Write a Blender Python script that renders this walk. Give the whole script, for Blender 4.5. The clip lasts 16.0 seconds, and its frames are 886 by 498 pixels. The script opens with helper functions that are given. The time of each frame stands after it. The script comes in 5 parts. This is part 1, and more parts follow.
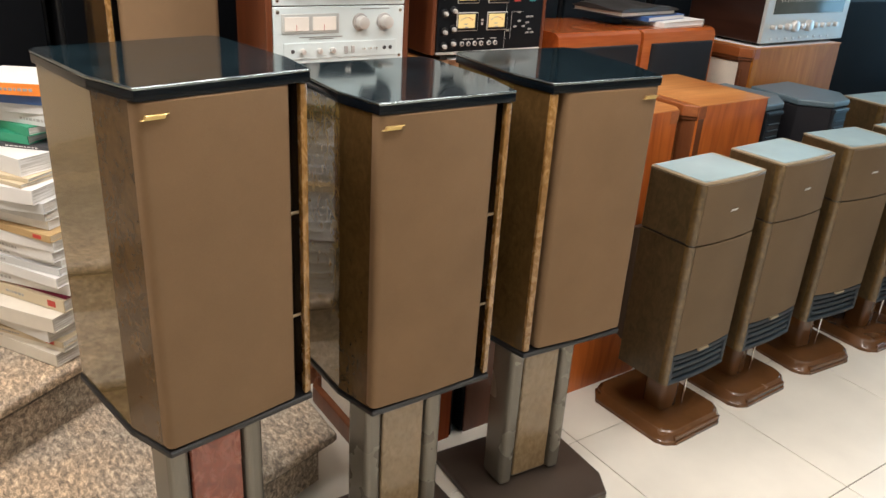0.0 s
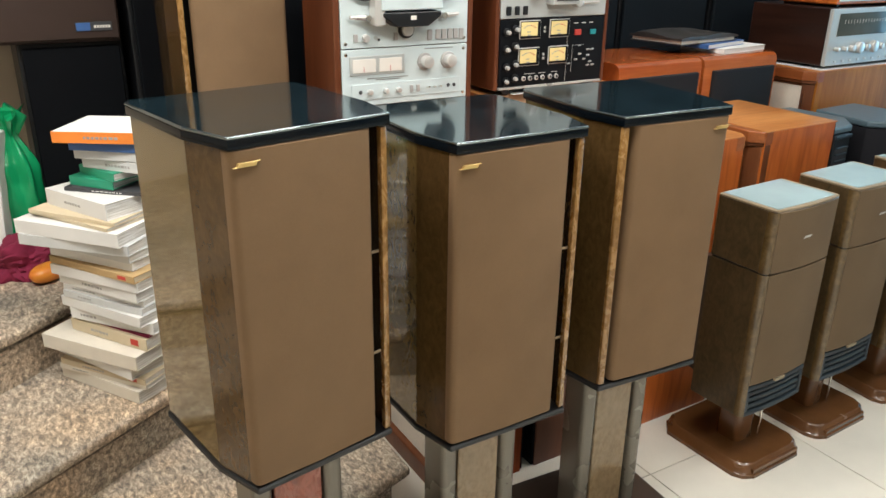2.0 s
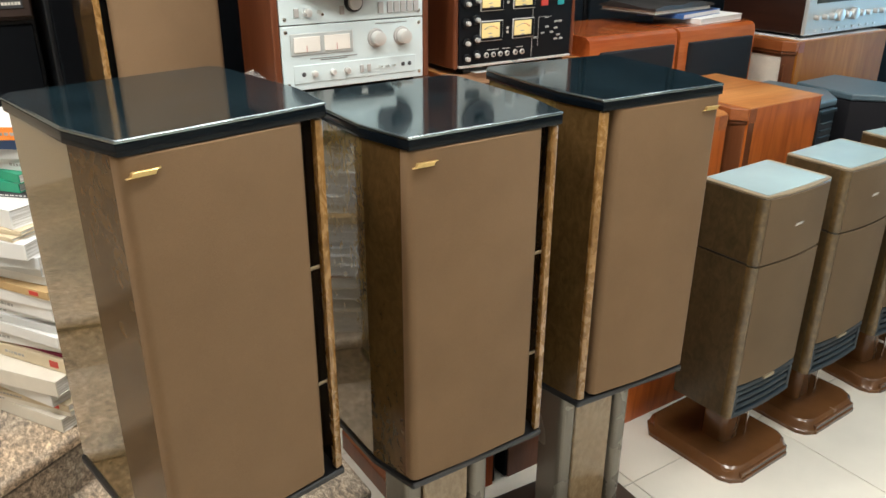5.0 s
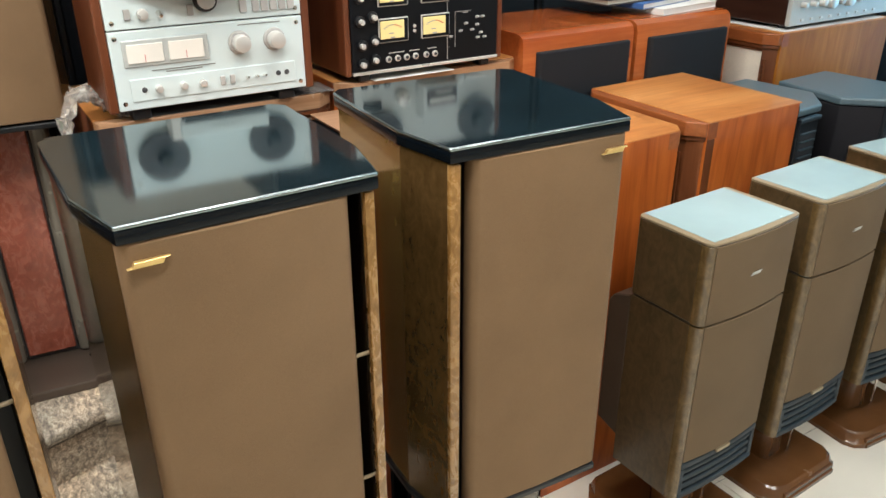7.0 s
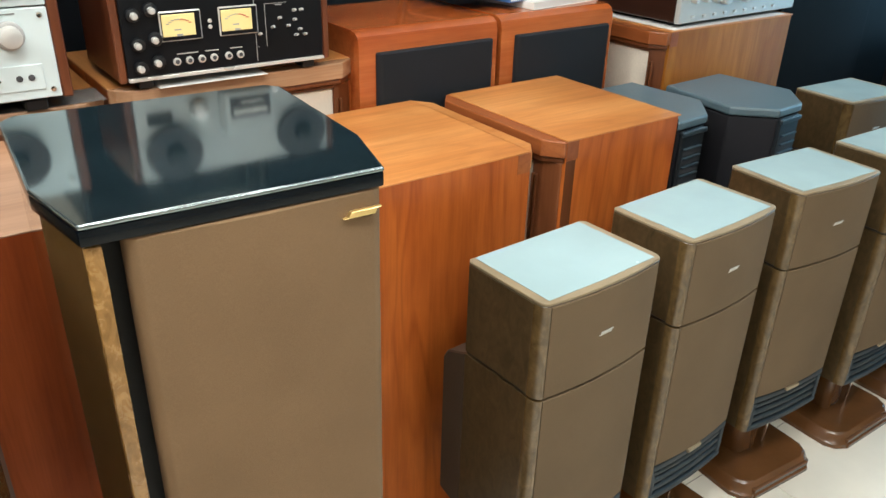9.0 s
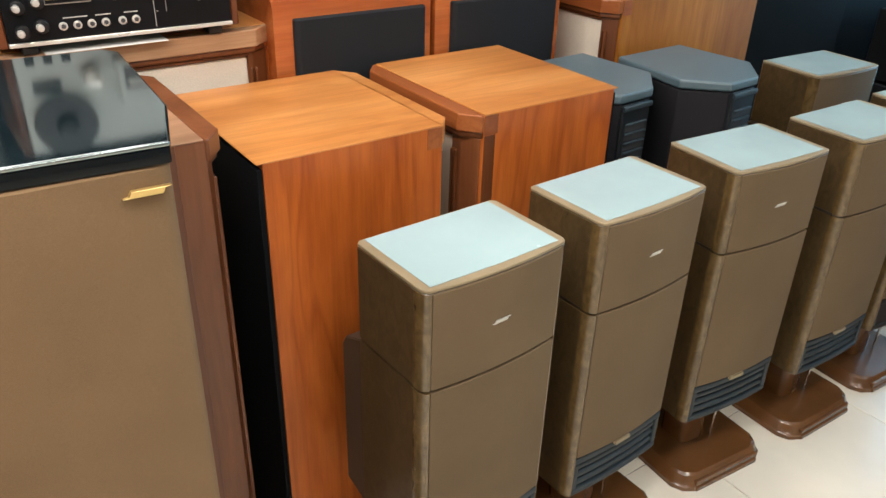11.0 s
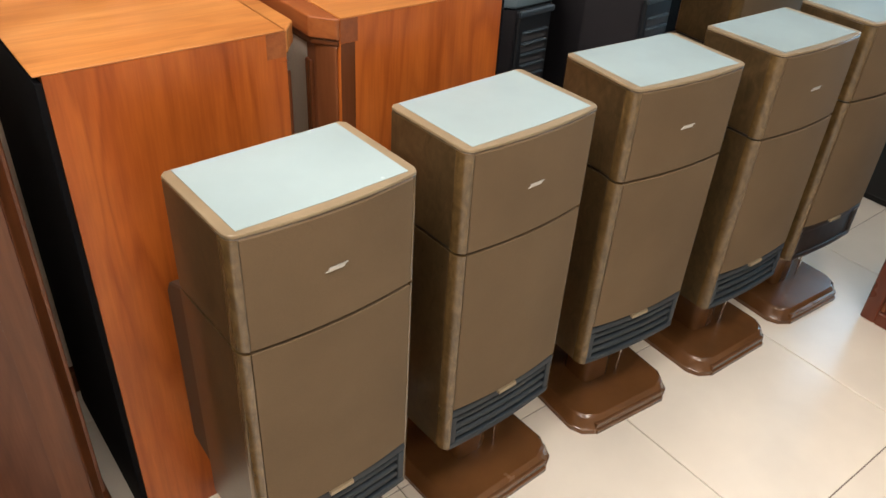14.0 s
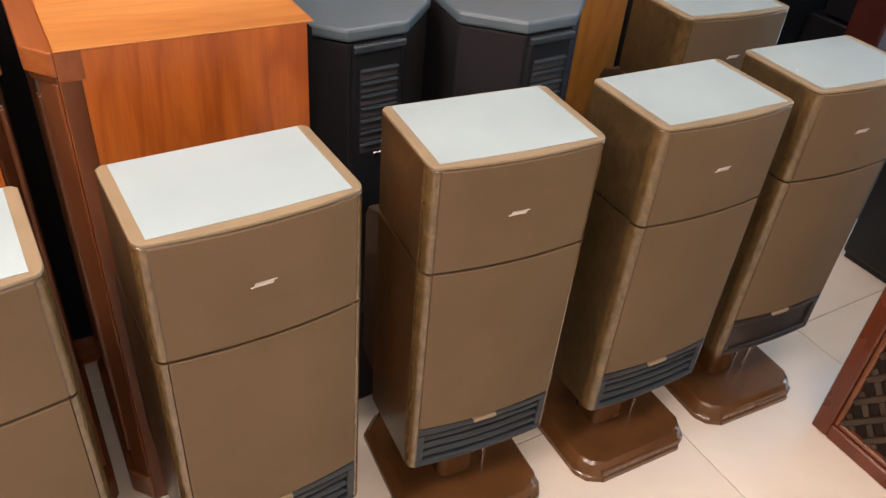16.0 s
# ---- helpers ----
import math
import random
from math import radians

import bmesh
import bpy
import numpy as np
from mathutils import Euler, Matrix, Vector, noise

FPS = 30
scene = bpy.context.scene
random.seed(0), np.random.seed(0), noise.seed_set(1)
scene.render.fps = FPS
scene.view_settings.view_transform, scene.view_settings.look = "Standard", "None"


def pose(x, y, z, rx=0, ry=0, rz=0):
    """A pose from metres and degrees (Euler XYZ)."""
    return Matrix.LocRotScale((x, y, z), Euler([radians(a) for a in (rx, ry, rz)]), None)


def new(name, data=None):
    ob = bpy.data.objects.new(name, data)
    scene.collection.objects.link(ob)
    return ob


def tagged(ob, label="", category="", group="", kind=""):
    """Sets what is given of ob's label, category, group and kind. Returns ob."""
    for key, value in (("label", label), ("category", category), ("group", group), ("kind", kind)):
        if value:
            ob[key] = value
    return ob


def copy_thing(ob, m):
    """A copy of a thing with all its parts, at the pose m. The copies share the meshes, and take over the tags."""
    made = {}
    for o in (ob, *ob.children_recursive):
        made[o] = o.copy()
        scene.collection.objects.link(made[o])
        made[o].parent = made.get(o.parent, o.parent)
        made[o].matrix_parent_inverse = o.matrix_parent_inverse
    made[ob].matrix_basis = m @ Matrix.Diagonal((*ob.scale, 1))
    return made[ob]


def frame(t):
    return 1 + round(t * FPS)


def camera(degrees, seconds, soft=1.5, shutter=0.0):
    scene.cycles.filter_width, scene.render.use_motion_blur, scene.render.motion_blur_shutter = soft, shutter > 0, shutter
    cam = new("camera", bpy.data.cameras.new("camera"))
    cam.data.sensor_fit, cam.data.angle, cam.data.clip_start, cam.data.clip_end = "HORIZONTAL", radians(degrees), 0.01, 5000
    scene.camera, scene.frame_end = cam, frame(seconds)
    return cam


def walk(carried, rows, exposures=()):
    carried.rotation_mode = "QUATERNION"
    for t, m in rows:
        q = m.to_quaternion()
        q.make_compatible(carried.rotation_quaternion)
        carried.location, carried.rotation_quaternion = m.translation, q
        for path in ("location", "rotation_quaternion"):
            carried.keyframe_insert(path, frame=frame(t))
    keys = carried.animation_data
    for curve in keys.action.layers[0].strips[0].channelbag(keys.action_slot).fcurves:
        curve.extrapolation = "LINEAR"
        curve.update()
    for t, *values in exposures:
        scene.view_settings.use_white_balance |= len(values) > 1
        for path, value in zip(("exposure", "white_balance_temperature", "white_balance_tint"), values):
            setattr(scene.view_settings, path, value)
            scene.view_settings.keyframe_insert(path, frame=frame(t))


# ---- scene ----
cam = camera(59.1, 16.0)
METRES, EYE, TILT, LEAN, TURN = 2.54, 1.605, 0.0, 0.0, -35.0
ROWS = [
    (0.0, 0.0, 0.0, 0.0, 1.44, -23.77, -3.27),
    (0.5, -0.0067, -0.006, 0.0026, 3.68, -23.56, -2.66),
    (1.0, -0.0156, -0.0037, 0.0043, 4.07, -22.83, -0.87),
    (1.5, -0.0178, -0.0037, 0.0058, 3.49, -22.17, -0.38),
    (2.0, -0.0207, -0.0061, 0.0069, 4.4, -21.71, -0.75),
    (2.5, -0.0203, -0.0058, 0.0071, 5.18, -21.3, -0.56),
    (3.0, -0.0155, -0.0067, 0.0062, 4.74, -21.11, -0.28),
    (3.5, -0.0089, -0.0018, 0.0048, 3.98, -21.26, -0.44),
    (6.0, 0.0108, 0.1771, -0.0084, 1.06, -24.94, -0.27),
    (6.5, 0.055, 0.2171, -0.0055, 2.54, -25.21, -0.58),
    (7.0, 0.1011, 0.2609, -0.0011, 2.78, -25.41, 0.18),
    (7.5, 0.1263, 0.2933, -0.0052, 1.18, -25.65, 0.71),
    (8.0, 0.1569, 0.3464, -0.006, 0.03, -25.7, 0.09),
    (8.5, 0.177, 0.3806, -0.0084, -0.98, -26.11, 0.01),
    (9.0, 0.2091, 0.4057, -0.0103, -1.04, -26.69, -1.46),
    (11.5, 0.312, 0.4492, -0.0224, 0.15, -29.03, -1.56),
    (12.0, 0.3277, 0.4613, -0.024, -2.36, -29.49, -1.58),
    (12.5, 0.3357, 0.471, -0.0291, -4.22, -30.24, -2.13),
    (13.0, 0.3403, 0.4746, -0.0307, -4.62, -31.33, -2.45),
    (13.5, 0.3592, 0.489, -0.0329, -4.27, -32.79, -3.08),
    (14.0, 0.3724, 0.5206, -0.0502, -2.49, -34.78, -3.03),
    (14.5, 0.4153, 0.578, -0.0588, -1.2, -34.99, -3.35),
    (15.0, 0.4501, 0.6047, -0.0494, -0.36, -34.37, -3.08),
    (15.5, 0.5136, 0.6408, -0.0491, 2.81, -35.49, -3.51),
    (16.0, 0.5739, 0.6622, -0.0414, 5.56, -36.85, -4.38),
]
walk(cam, [(t, pose(0, 0, EYE, TILT, LEAN, TURN) @ pose(METRES * x, METRES * y, METRES * z, 90 + pitch, roll, yaw)) for t, x, y, z, yaw, pitch, roll in ROWS],
     exposures=[(0.0, -0.27, 6350, 16), (1.0, -0.26, 6080, 10), (3.0, -0.24, 6050, 10), (6.0, -0.10, 6050, 9), (7.5, 0.0, 6020, 9), (9.0, 0.02, 5980, 7), (12.0, 0.03, 6550, 16), (14.3, -0.05, 6900, 22), (16.0, 0.06, 7350, 33)])

# ---- light ----
world = bpy.data.worlds.new("world")
scene.world = world
world.use_nodes = True
wn = world.node_tree
sky = wn.nodes.new("ShaderNodeTexSky")
sky.sky_type, sky.sun_disc = "NISHITA", False
sky.sun_elevation, sky.sun_rotation = radians(50), radians(100)
wn.links.new(sky.outputs[0], wn.nodes["Background"].inputs[0])
wn.nodes["Background"].inputs[1].default_value = 0.12


def area_lamp(name, x, y, z, sx, sy, watts, colour, rx=0, ry=0, rz=0):
    data = bpy.data.lights.new(name, "AREA")
    data.shape, data.size, data.size_y, data.energy, data.color = "RECTANGLE", sx, sy, watts, colour
    ob = new(name, data)
    ob.matrix_basis = pose(x, y, z, rx, ry, rz)
    return ob


CEILING_Z = 2.85
ROOM = (-2.2, -2.6, 6.4, 3.5)
# Unseen ceiling lights, added; places and watts set for the wanted brightness.
PANELS = [(-0.5, 1.5, 60), (0.8, 0.75, 36), (2.3, 0.4, 20), (4.4, 0.2, 2), (1.5, 1.7, 16), (3.3, 2.2, 7), (1.6, -1.0, 21)]
for px, py, watts in PANELS:
    area_lamp("ceiling_lamp", px, py, CEILING_Z - 0.05, 1.1, 0.28, watts, (1.0, 0.945, 0.83))
# daylight from the shop front
area_lamp("daylight_lamp", 6.35, 1.35, 1.35, 2.2, 1.7, 62, (0.28, 0.70, 1.0), 0, 90, 0)

# ---- materials ----


def material(name, rough=0.5, metal=0.0, coat=0.0):
    m = bpy.data.materials.new(name)
    m.use_nodes = True
    b = m.node_tree.nodes["Principled BSDF"]
    b.inputs["Roughness"].default_value = rough
    b.inputs["Metallic"].default_value = metal
    b.inputs["Coat Weight"].default_value = coat
    b.inputs["Coat Roughness"].default_value = 0.08
    return m, m.node_tree, b


def mapped(nt, scale):
    """Object coordinates, scaled, and shifted piece by piece."""
    tc = nt.nodes.new("ShaderNodeTexCoord")
    info = nt.nodes.new("ShaderNodeObjectInfo")
    mul = nt.nodes.new("ShaderNodeMath")
    mul.operation = "MULTIPLY"
    mul.inputs[1].default_value = 13.0
    nt.links.new(info.outputs["Random"], mul.inputs[0])
    add = nt.nodes.new("ShaderNodeVectorMath")
    nt.links.new(tc.outputs["Object"], add.inputs[0])
    nt.links.new(mul.outputs[0], add.inputs[1])
    mp = nt.nodes.new("ShaderNodeMapping")
    mp.inputs["Scale"].default_value = scale
    nt.links.new(add.outputs[0], mp.inputs[0])
    return mp.outputs[0]


def noise_tex(nt, vec, scale, detail=4.0, rough=0.55, dist=0.0):
    n = nt.nodes.new("ShaderNodeTexNoise")
    n.inputs["Scale"].default_value, n.inputs["Detail"].default_value = scale, detail
    n.inputs["Roughness"].default_value, n.inputs["Distortion"].default_value = rough, dist
    nt.links.new(vec, n.inputs["Vector"])
    return n.outputs["Fac"]


def ramp(nt, fac, stops):
    r = nt.nodes.new("ShaderNodeValToRGB")
    e = r.color_ramp.elements
    while len(e) < len(stops):
        e.new(0.5)
    for el, (p, c) in zip(e, stops):
        el.position, el.color = p, (*c, 1)
    nt.links.new(fac, r.inputs[0])
    return r.outputs[0]


def mix(nt, a, b, fac, kind="MULTIPLY"):
    n = nt.nodes.new("ShaderNodeMix")
    n.data_type, n.blend_type = "RGBA", kind
    if isinstance(fac, float):
        n.inputs[0].default_value = fac
    else:
        nt.links.new(fac, n.inputs[0])
    nt.links.new(a, n.inputs[6])
    if isinstance(b, tuple):
        n.inputs[7].default_value = (*b, 1)
    else:
        nt.links.new(b, n.inputs[7])
    return n.outputs[2]


def bump(nt, b, height, strength, distance=0.001):
    n = nt.nodes.new("ShaderNodeBump")
    n.inputs["Strength"].default_value, n.inputs["Distance"].default_value = strength, distance
    nt.links.new(height, n.inputs["Height"])
    nt.links.new(n.outputs[0], b.inputs["Normal"])


def rough_from(nt, b, fac, lo, hi):
    r = nt.nodes.new("ShaderNodeMapRange")
    r.inputs["To Min"].default_value, r.inputs["To Max"].default_value = lo, hi
    nt.links.new(fac, r.inputs["Value"])
    nt.links.new(r.outputs[0], b.inputs["Roughness"])


def wood(name, dark, mid, light, axis="z", rough=0.35, coat=0.0, streak=1.0, figured=0.3):
    """Veneer with long grain along one axis, broad figure and fine pores."""
    m, nt, b = material(name, rough, 0, coat)
    ax = "xyz".index(axis)

    def along(k):
        return mapped(nt, tuple(k if q == ax else 1 for q in range(3)))
    figure = noise_tex(nt, along(0.13), 5.5 * streak, 4, 0.55, 1.1)
    lines = noise_tex(nt, along(0.025), 42 * streak, 3, 0.6, 0.3)
    pores = noise_tex(nt, along(0.05), 210, 2, 0.6)
    rings = noise_tex(nt, along(0.16), 7.0 * streak, 2, 0.4, 0.6)
    col = ramp(nt, figure, [(0.30, dark), (0.5, mid), (0.70, light)])
    col = mix(nt, col, ramp(nt, lines, [(0.30, (0.80, 0.74, 0.68)), (0.55, (1, 1, 1)), (0.75, (1.05, 1.04, 1.03))]), 0.7)
    col = mix(nt, col, ramp(nt, pores, [(0.36, (0.80, 0.76, 0.72)), (0.6, (1, 1, 1))]), 0.5)
    ring_dark = (0.66, 0.56, 0.48)
    col = mix(nt, col, ramp(nt, rings, [(0.35, (1, 1, 1)), (0.38, ring_dark), (0.42, (1, 1, 1)), (0.47, (1, 1, 1)), (0.495, ring_dark), (0.53, (1, 1, 1)), (0.58, (1, 1, 1)), (0.605, ring_dark), (0.64, (1, 1, 1))]), figured)
    wear = noise_tex(nt, mapped(nt, (1, 1, 1)), 3.5, 4)
    col = mix(nt, col, ramp(nt, wear, [(0.3, (0.84, 0.81, 0.78)), (0.7, (1.08, 1.06, 1.02))]), 0.7)
    nt.links.new(col, b.inputs["Base Color"])
    rough_from(nt, b, wear, rough - 0.06, rough + 0.1)
    bump(nt, b, pores, 0.12, 0.0006)
    return m


def burl(name, dark, light, rough=0.15, coat=0.6):
    m, nt, b = material(name, rough, 0, coat)
    v = mapped(nt, (1, 1, 0.6))
    n1 = noise_tex(nt, v, 38, 6, 0.65, 1.2)
    n2 = noise_tex(nt, v, 90, 3, 0.6)
    col = ramp(nt, n1, [(0.32, dark), (0.68, light)])
    col = mix(nt, col, ramp(nt, n2, [(0.35, (0.68, 0.64, 0.58)), (0.6, (1, 1, 1))]), 0.5)
    nt.links.new(col, b.inputs["Base Color"])
    rough_from(nt, b, n1, rough - 0.04, rough + 0.08)
    return m


def plain(name, colour, rough=0.5, metal=0.0, vary=0.15, scale=6.0, grain=0.0, grain_scale=300, coat=0.0):
    """Paint, plastic or metal with faint large stains and a fine grain."""
    m, nt, b = material(name, rough, metal, coat)
    v = mapped(nt, (1, 1, 1))
    n1 = noise_tex(nt, v, scale, 4)
    lo = tuple(c * (1 - vary) for c in colour)
    hi = tuple(min(1, c * (1 + vary)) for c in colour)
    nt.links.new(ramp(nt, n1, [(0.3, lo), (0.7, hi)]), b.inputs["Base Color"])
    rough_from(nt, b, n1, max(0.02, rough - 0.05), min(1, rough + 0.07))
    if grain:
        bump(nt, b, noise_tex(nt, v, grain_scale, 2), grain, 0.0008)
    return m


def cloth(name, colour, fine=900.0):
    """Stretched speaker cloth: a fine weave with faint sagging stains."""
    m, nt, b = material(name, 0.75)
    b.inputs["Specular IOR Level"].default_value = 0.2
    v = mapped(nt, (1, 1, 1))
    n1 = noise_tex(nt, v, 5, 4)
    n2 = noise_tex(nt, v, fine, 2, 0.7)
    col = ramp(nt, n1, [(0.3, tuple(c * 0.9 for c in colour)), (0.7, tuple(c * 1.08 for c in colour))])
    col = mix(nt, col, ramp(nt, n2, [(0.3, (0.7, 0.7, 0.7)), (0.7, (1.15, 1.15, 1.15))]), 0.45)
    nt.links.new(col, b.inputs["Base Color"])
    bump(nt, b, n2, 0.25, 0.0008)
    return m


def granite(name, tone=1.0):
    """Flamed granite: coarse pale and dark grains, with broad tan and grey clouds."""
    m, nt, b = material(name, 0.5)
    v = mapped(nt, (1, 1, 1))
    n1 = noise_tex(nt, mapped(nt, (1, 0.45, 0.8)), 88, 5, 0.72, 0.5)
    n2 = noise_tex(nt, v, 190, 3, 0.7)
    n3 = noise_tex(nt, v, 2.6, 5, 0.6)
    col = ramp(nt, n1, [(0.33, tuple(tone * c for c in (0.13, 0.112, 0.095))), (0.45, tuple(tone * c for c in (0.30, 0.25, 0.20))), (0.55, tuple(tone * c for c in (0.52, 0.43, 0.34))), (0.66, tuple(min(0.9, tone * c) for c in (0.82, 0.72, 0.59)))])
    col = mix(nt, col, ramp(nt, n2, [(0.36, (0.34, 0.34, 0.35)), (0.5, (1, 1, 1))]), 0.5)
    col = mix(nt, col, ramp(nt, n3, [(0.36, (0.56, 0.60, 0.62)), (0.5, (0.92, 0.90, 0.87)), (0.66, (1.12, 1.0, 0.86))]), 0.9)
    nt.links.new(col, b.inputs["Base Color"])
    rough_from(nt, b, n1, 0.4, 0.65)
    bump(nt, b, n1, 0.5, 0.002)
    return m


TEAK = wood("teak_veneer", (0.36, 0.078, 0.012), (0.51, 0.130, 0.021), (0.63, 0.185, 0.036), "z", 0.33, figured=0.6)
# Paler copy of the teak; overhead light on the tops is in its colour.
TEAK_TOP_LIT = wood("teak_top_lit_veneer", (0.45, 0.165, 0.042), (0.56, 0.235, 0.066), (0.64, 0.30, 0.10), "y", 0.30)
PALE_VENEER = wood("pale_brown_veneer", (0.34, 0.185, 0.10), (0.44, 0.255, 0.145), (0.53, 0.33, 0.20), "x", 0.26)
GOLDEN = wood("golden_veneer", (0.30, 0.106, 0.014), (0.39, 0.148, 0.020), (0.46, 0.190, 0.031), "z", 0.46)
GOLDEN.node_tree.nodes["Principled BSDF"].inputs["Specular IOR Level"].default_value = 0.25
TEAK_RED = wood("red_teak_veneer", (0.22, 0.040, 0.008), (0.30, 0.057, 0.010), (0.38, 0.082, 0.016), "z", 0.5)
TEAK_RED.node_tree.nodes["Principled BSDF"].inputs["Specular IOR Level"].default_value = 0.2
# Lighter than the sides: lamp glare on these tops is in the colour.
BROWN_TOP_LIT = wood("brown_top_lit_veneer", (0.27, 0.150, 0.090), (0.36, 0.205, 0.125), (0.44, 0.265, 0.170), "y", 0.3)
MOULD = wood("walnut_moulding", (0.11, 0.036, 0.013), (0.17, 0.056, 0.020), (0.23, 0.080, 0.031), "z", 0.32)
MOULD_TOP = wood("walnut_moulding_top", (0.23, 0.064, 0.018), (0.31, 0.092, 0.027), (0.38, 0.128, 0.040), "x", 0.3)
WALNUT = wood("walnut_side", (0.080, 0.023, 0.009), (0.130, 0.039, 0.015), (0.185, 0.060, 0.024), "z", 0.3)
BROWN_SIDE = wood("brown_side_veneer", (0.110, 0.036, 0.016), (0.155, 0.052, 0.023), (0.205, 0.075, 0.035), "z", 0.36)
CHERRY = wood("cherry_gloss", (0.30, 0.064, 0.014), (0.39, 0.096, 0.022), (0.46, 0.135, 0.034), "x", 0.17, 0.5)
ROSEWOOD = wood("rosewood", (0.012, 0.006, 0.004), (0.028, 0.011, 0.007), (0.05, 0.019, 0.012), "y", 0.3)
BURL = burl("dark_burl", (0.060, 0.033, 0.011), (0.098, 0.056, 0.020), 0.16, 0.35)
BURL_SIDE = burl("smoked_burl_side", (0.105, 0.070, 0.020), (0.175, 0.120, 0.038), 0.08, 0.75)
BURL_SIDE.node_tree.nodes["Principled BSDF"].inputs["Coat Roughness"].default_value = 0.03
BURL_GOLD = burl("golden_burl", (0.17, 0.085, 0.022), (0.36, 0.20, 0.065), 0.25, 0.3)
BURL_STAND = burl("stand_burl", (0.24, 0.165, 0.085), (0.33, 0.24, 0.135), 0.16, 0.5)
BURL_RED = burl("red_burl", (0.22, 0.05, 0.03), (0.42, 0.13, 0.08), 0.25, 0.3)
BRONZE = cloth("bronze_cloth", (0.190, 0.119, 0.064))
BRONZE_SMALL = cloth("bronze_cloth_small", (0.142, 0.098, 0.057))
BRONZE_WOOD = burl("bronze_walnut", (0.044, 0.028, 0.012), (0.094, 0.061, 0.028), 0.28, 0.25)
BRONZE_PILLAR = burl("bronze_corner", (0.078, 0.048, 0.018), (0.150, 0.096, 0.039), 0.22, 0.5)
BRONZE_REAR = plain("bronze_rear", (0.050, 0.034, 0.023), 0.45, 0, 0.2, 8, 0.1)
PORT_PLAIN = plain("plain_port", (0.020, 0.014, 0.012), 0.4, 0, 0.2, 8, 0.1)
TAN_EDGE = plain("tan_edge", (0.265, 0.204, 0.126), 0.35, 0, 0.12, 12)
PALE_TOP = plain("pale_blue_top", (0.335, 0.445, 0.465), 0.24, 0, 0.07, 4, 0.05, 400)
PIANO = plain("black_lacquer", (0.005, 0.011, 0.0145), 0.05, 0, 0.3, 8)
PIANO.node_tree.nodes["Principled BSDF"].inputs["IOR"].default_value = 3.2
PIANO.node_tree.nodes["Principled BSDF"].inputs["Specular Tint"].default_value = (0.86, 0.97, 1.0, 1)
# Same lacquer as the tops, darkened so the rim seems to reflect dark.
LACQUER_DIMMED = plain("black_lacquer_dimmed", (0.002, 0.004, 0.0065), 0.16, 0, 0.3, 8)
LACQUER_DIMMED.node_tree.nodes["Principled BSDF"].inputs["Specular IOR Level"].default_value = 0.22
DECK_BLACK = plain("deck_black", (0.0035, 0.0042, 0.006), 0.42, 0, 0.2, 8, 0.05)
DECK_BLACK.node_tree.nodes["Principled BSDF"].inputs["Specular IOR Level"].default_value = 0.2
_nt = PIANO.node_tree
_b = _nt.nodes["Principled BSDF"]
_d = mix(_nt, ramp(_nt, noise_tex(_nt, mapped(_nt, (1, 1, 1)), 260, 2, 0.7), [(0.68, (0, 0, 0)), (0.84, (0.22, 0.22, 0.22))]), ramp(_nt, noise_tex(_nt, mapped(_nt, (1, 3, 1)), 9, 4), [(0.58, (0, 0, 0)), (0.72, (1, 1, 1))]), 1.0)
_src = _b.inputs["Base Color"].links[0].from_socket
_nt.links.new(mix(_nt, _src, (0.06, 0.06, 0.058), _d, "MIX"), _b.inputs["Base Color"])
BLACK = plain("black_plastic", (0.005, 0.0058, 0.0075), 0.42, 0, 0.2, 8, 0.1)
BLACK_GRID = plain("black_louvre", (0.012, 0.021, 0.030), 0.6, 0, 0.2, 8)
BLACK_CLOTH = cloth("black_cloth", (0.0042, 0.0050, 0.0068))
BLACK_CLOTH.node_tree.nodes["Principled BSDF"].inputs["Specular IOR Level"].default_value = 0.1
SLATE_CLOTH = cloth("slate_cloth", (0.0165, 0.0160, 0.0195))
CHERRY_CLOTH = cloth("charcoal_cloth", (0.0135, 0.0150, 0.0185))
LATTICE_CLOTH = cloth("lattice_cloth", (0.016, 0.010, 0.007))
# Base colour raised and blued for the daylight reflected by the tops.
SLATE_TOP_LIT = plain("slate_top_lit", (0.085, 0.125, 0.150), 0.36, 0, 0.12, 6, 0.12, 500)
GREY_BLACK = plain("slate_plastic", (0.030, 0.043, 0.054), 0.4, 0, 0.15, 6, 0.15, 500)
NAVY = cloth("navy_black_cloth", (0.0085, 0.0120, 0.0160))
NAVY.node_tree.nodes["Principled BSDF"].inputs["Specular IOR Level"].default_value = 0.12
DARK_RED = wood("dark_red_wood", (0.035, 0.006, 0.005), (0.055, 0.010, 0.008), (0.075, 0.015, 0.011), "z", 0.4)
GUNMETAL = plain("stand_metal", (0.185, 0.170, 0.142), 0.26, 0.3, 0.06, 5)
BASE_PLATE = plain("stand_plate", (0.080, 0.060, 0.047), 0.34, 0.2, 0.15, 5, 0.1)
BROWN_BASE = plain("brown_pedestal", (0.125, 0.053, 0.018), 0.24, 0, 0.18, 7, 0.05, 200, 0.3)
BADGE = plain("silver_badge", (0.52, 0.50, 0.46), 0.4, 0.3, 0.05)
SLATE_DARK = plain("slate_vent", (0.011, 0.014, 0.018), 0.4, 0, 0.15, 6, 0.1)
CHROME = plain("chrome", (0.75, 0.73, 0.70), 0.15, 1.0, 0.05)
GOLD = plain("gold_badge", (0.80, 0.58, 0.24), 0.3, 0.8, 0.05)
SILVER = plain("silver_panel", (0.60, 0.68, 0.69), 0.36, 0.0, 0.03, 3, 0.04, 700)
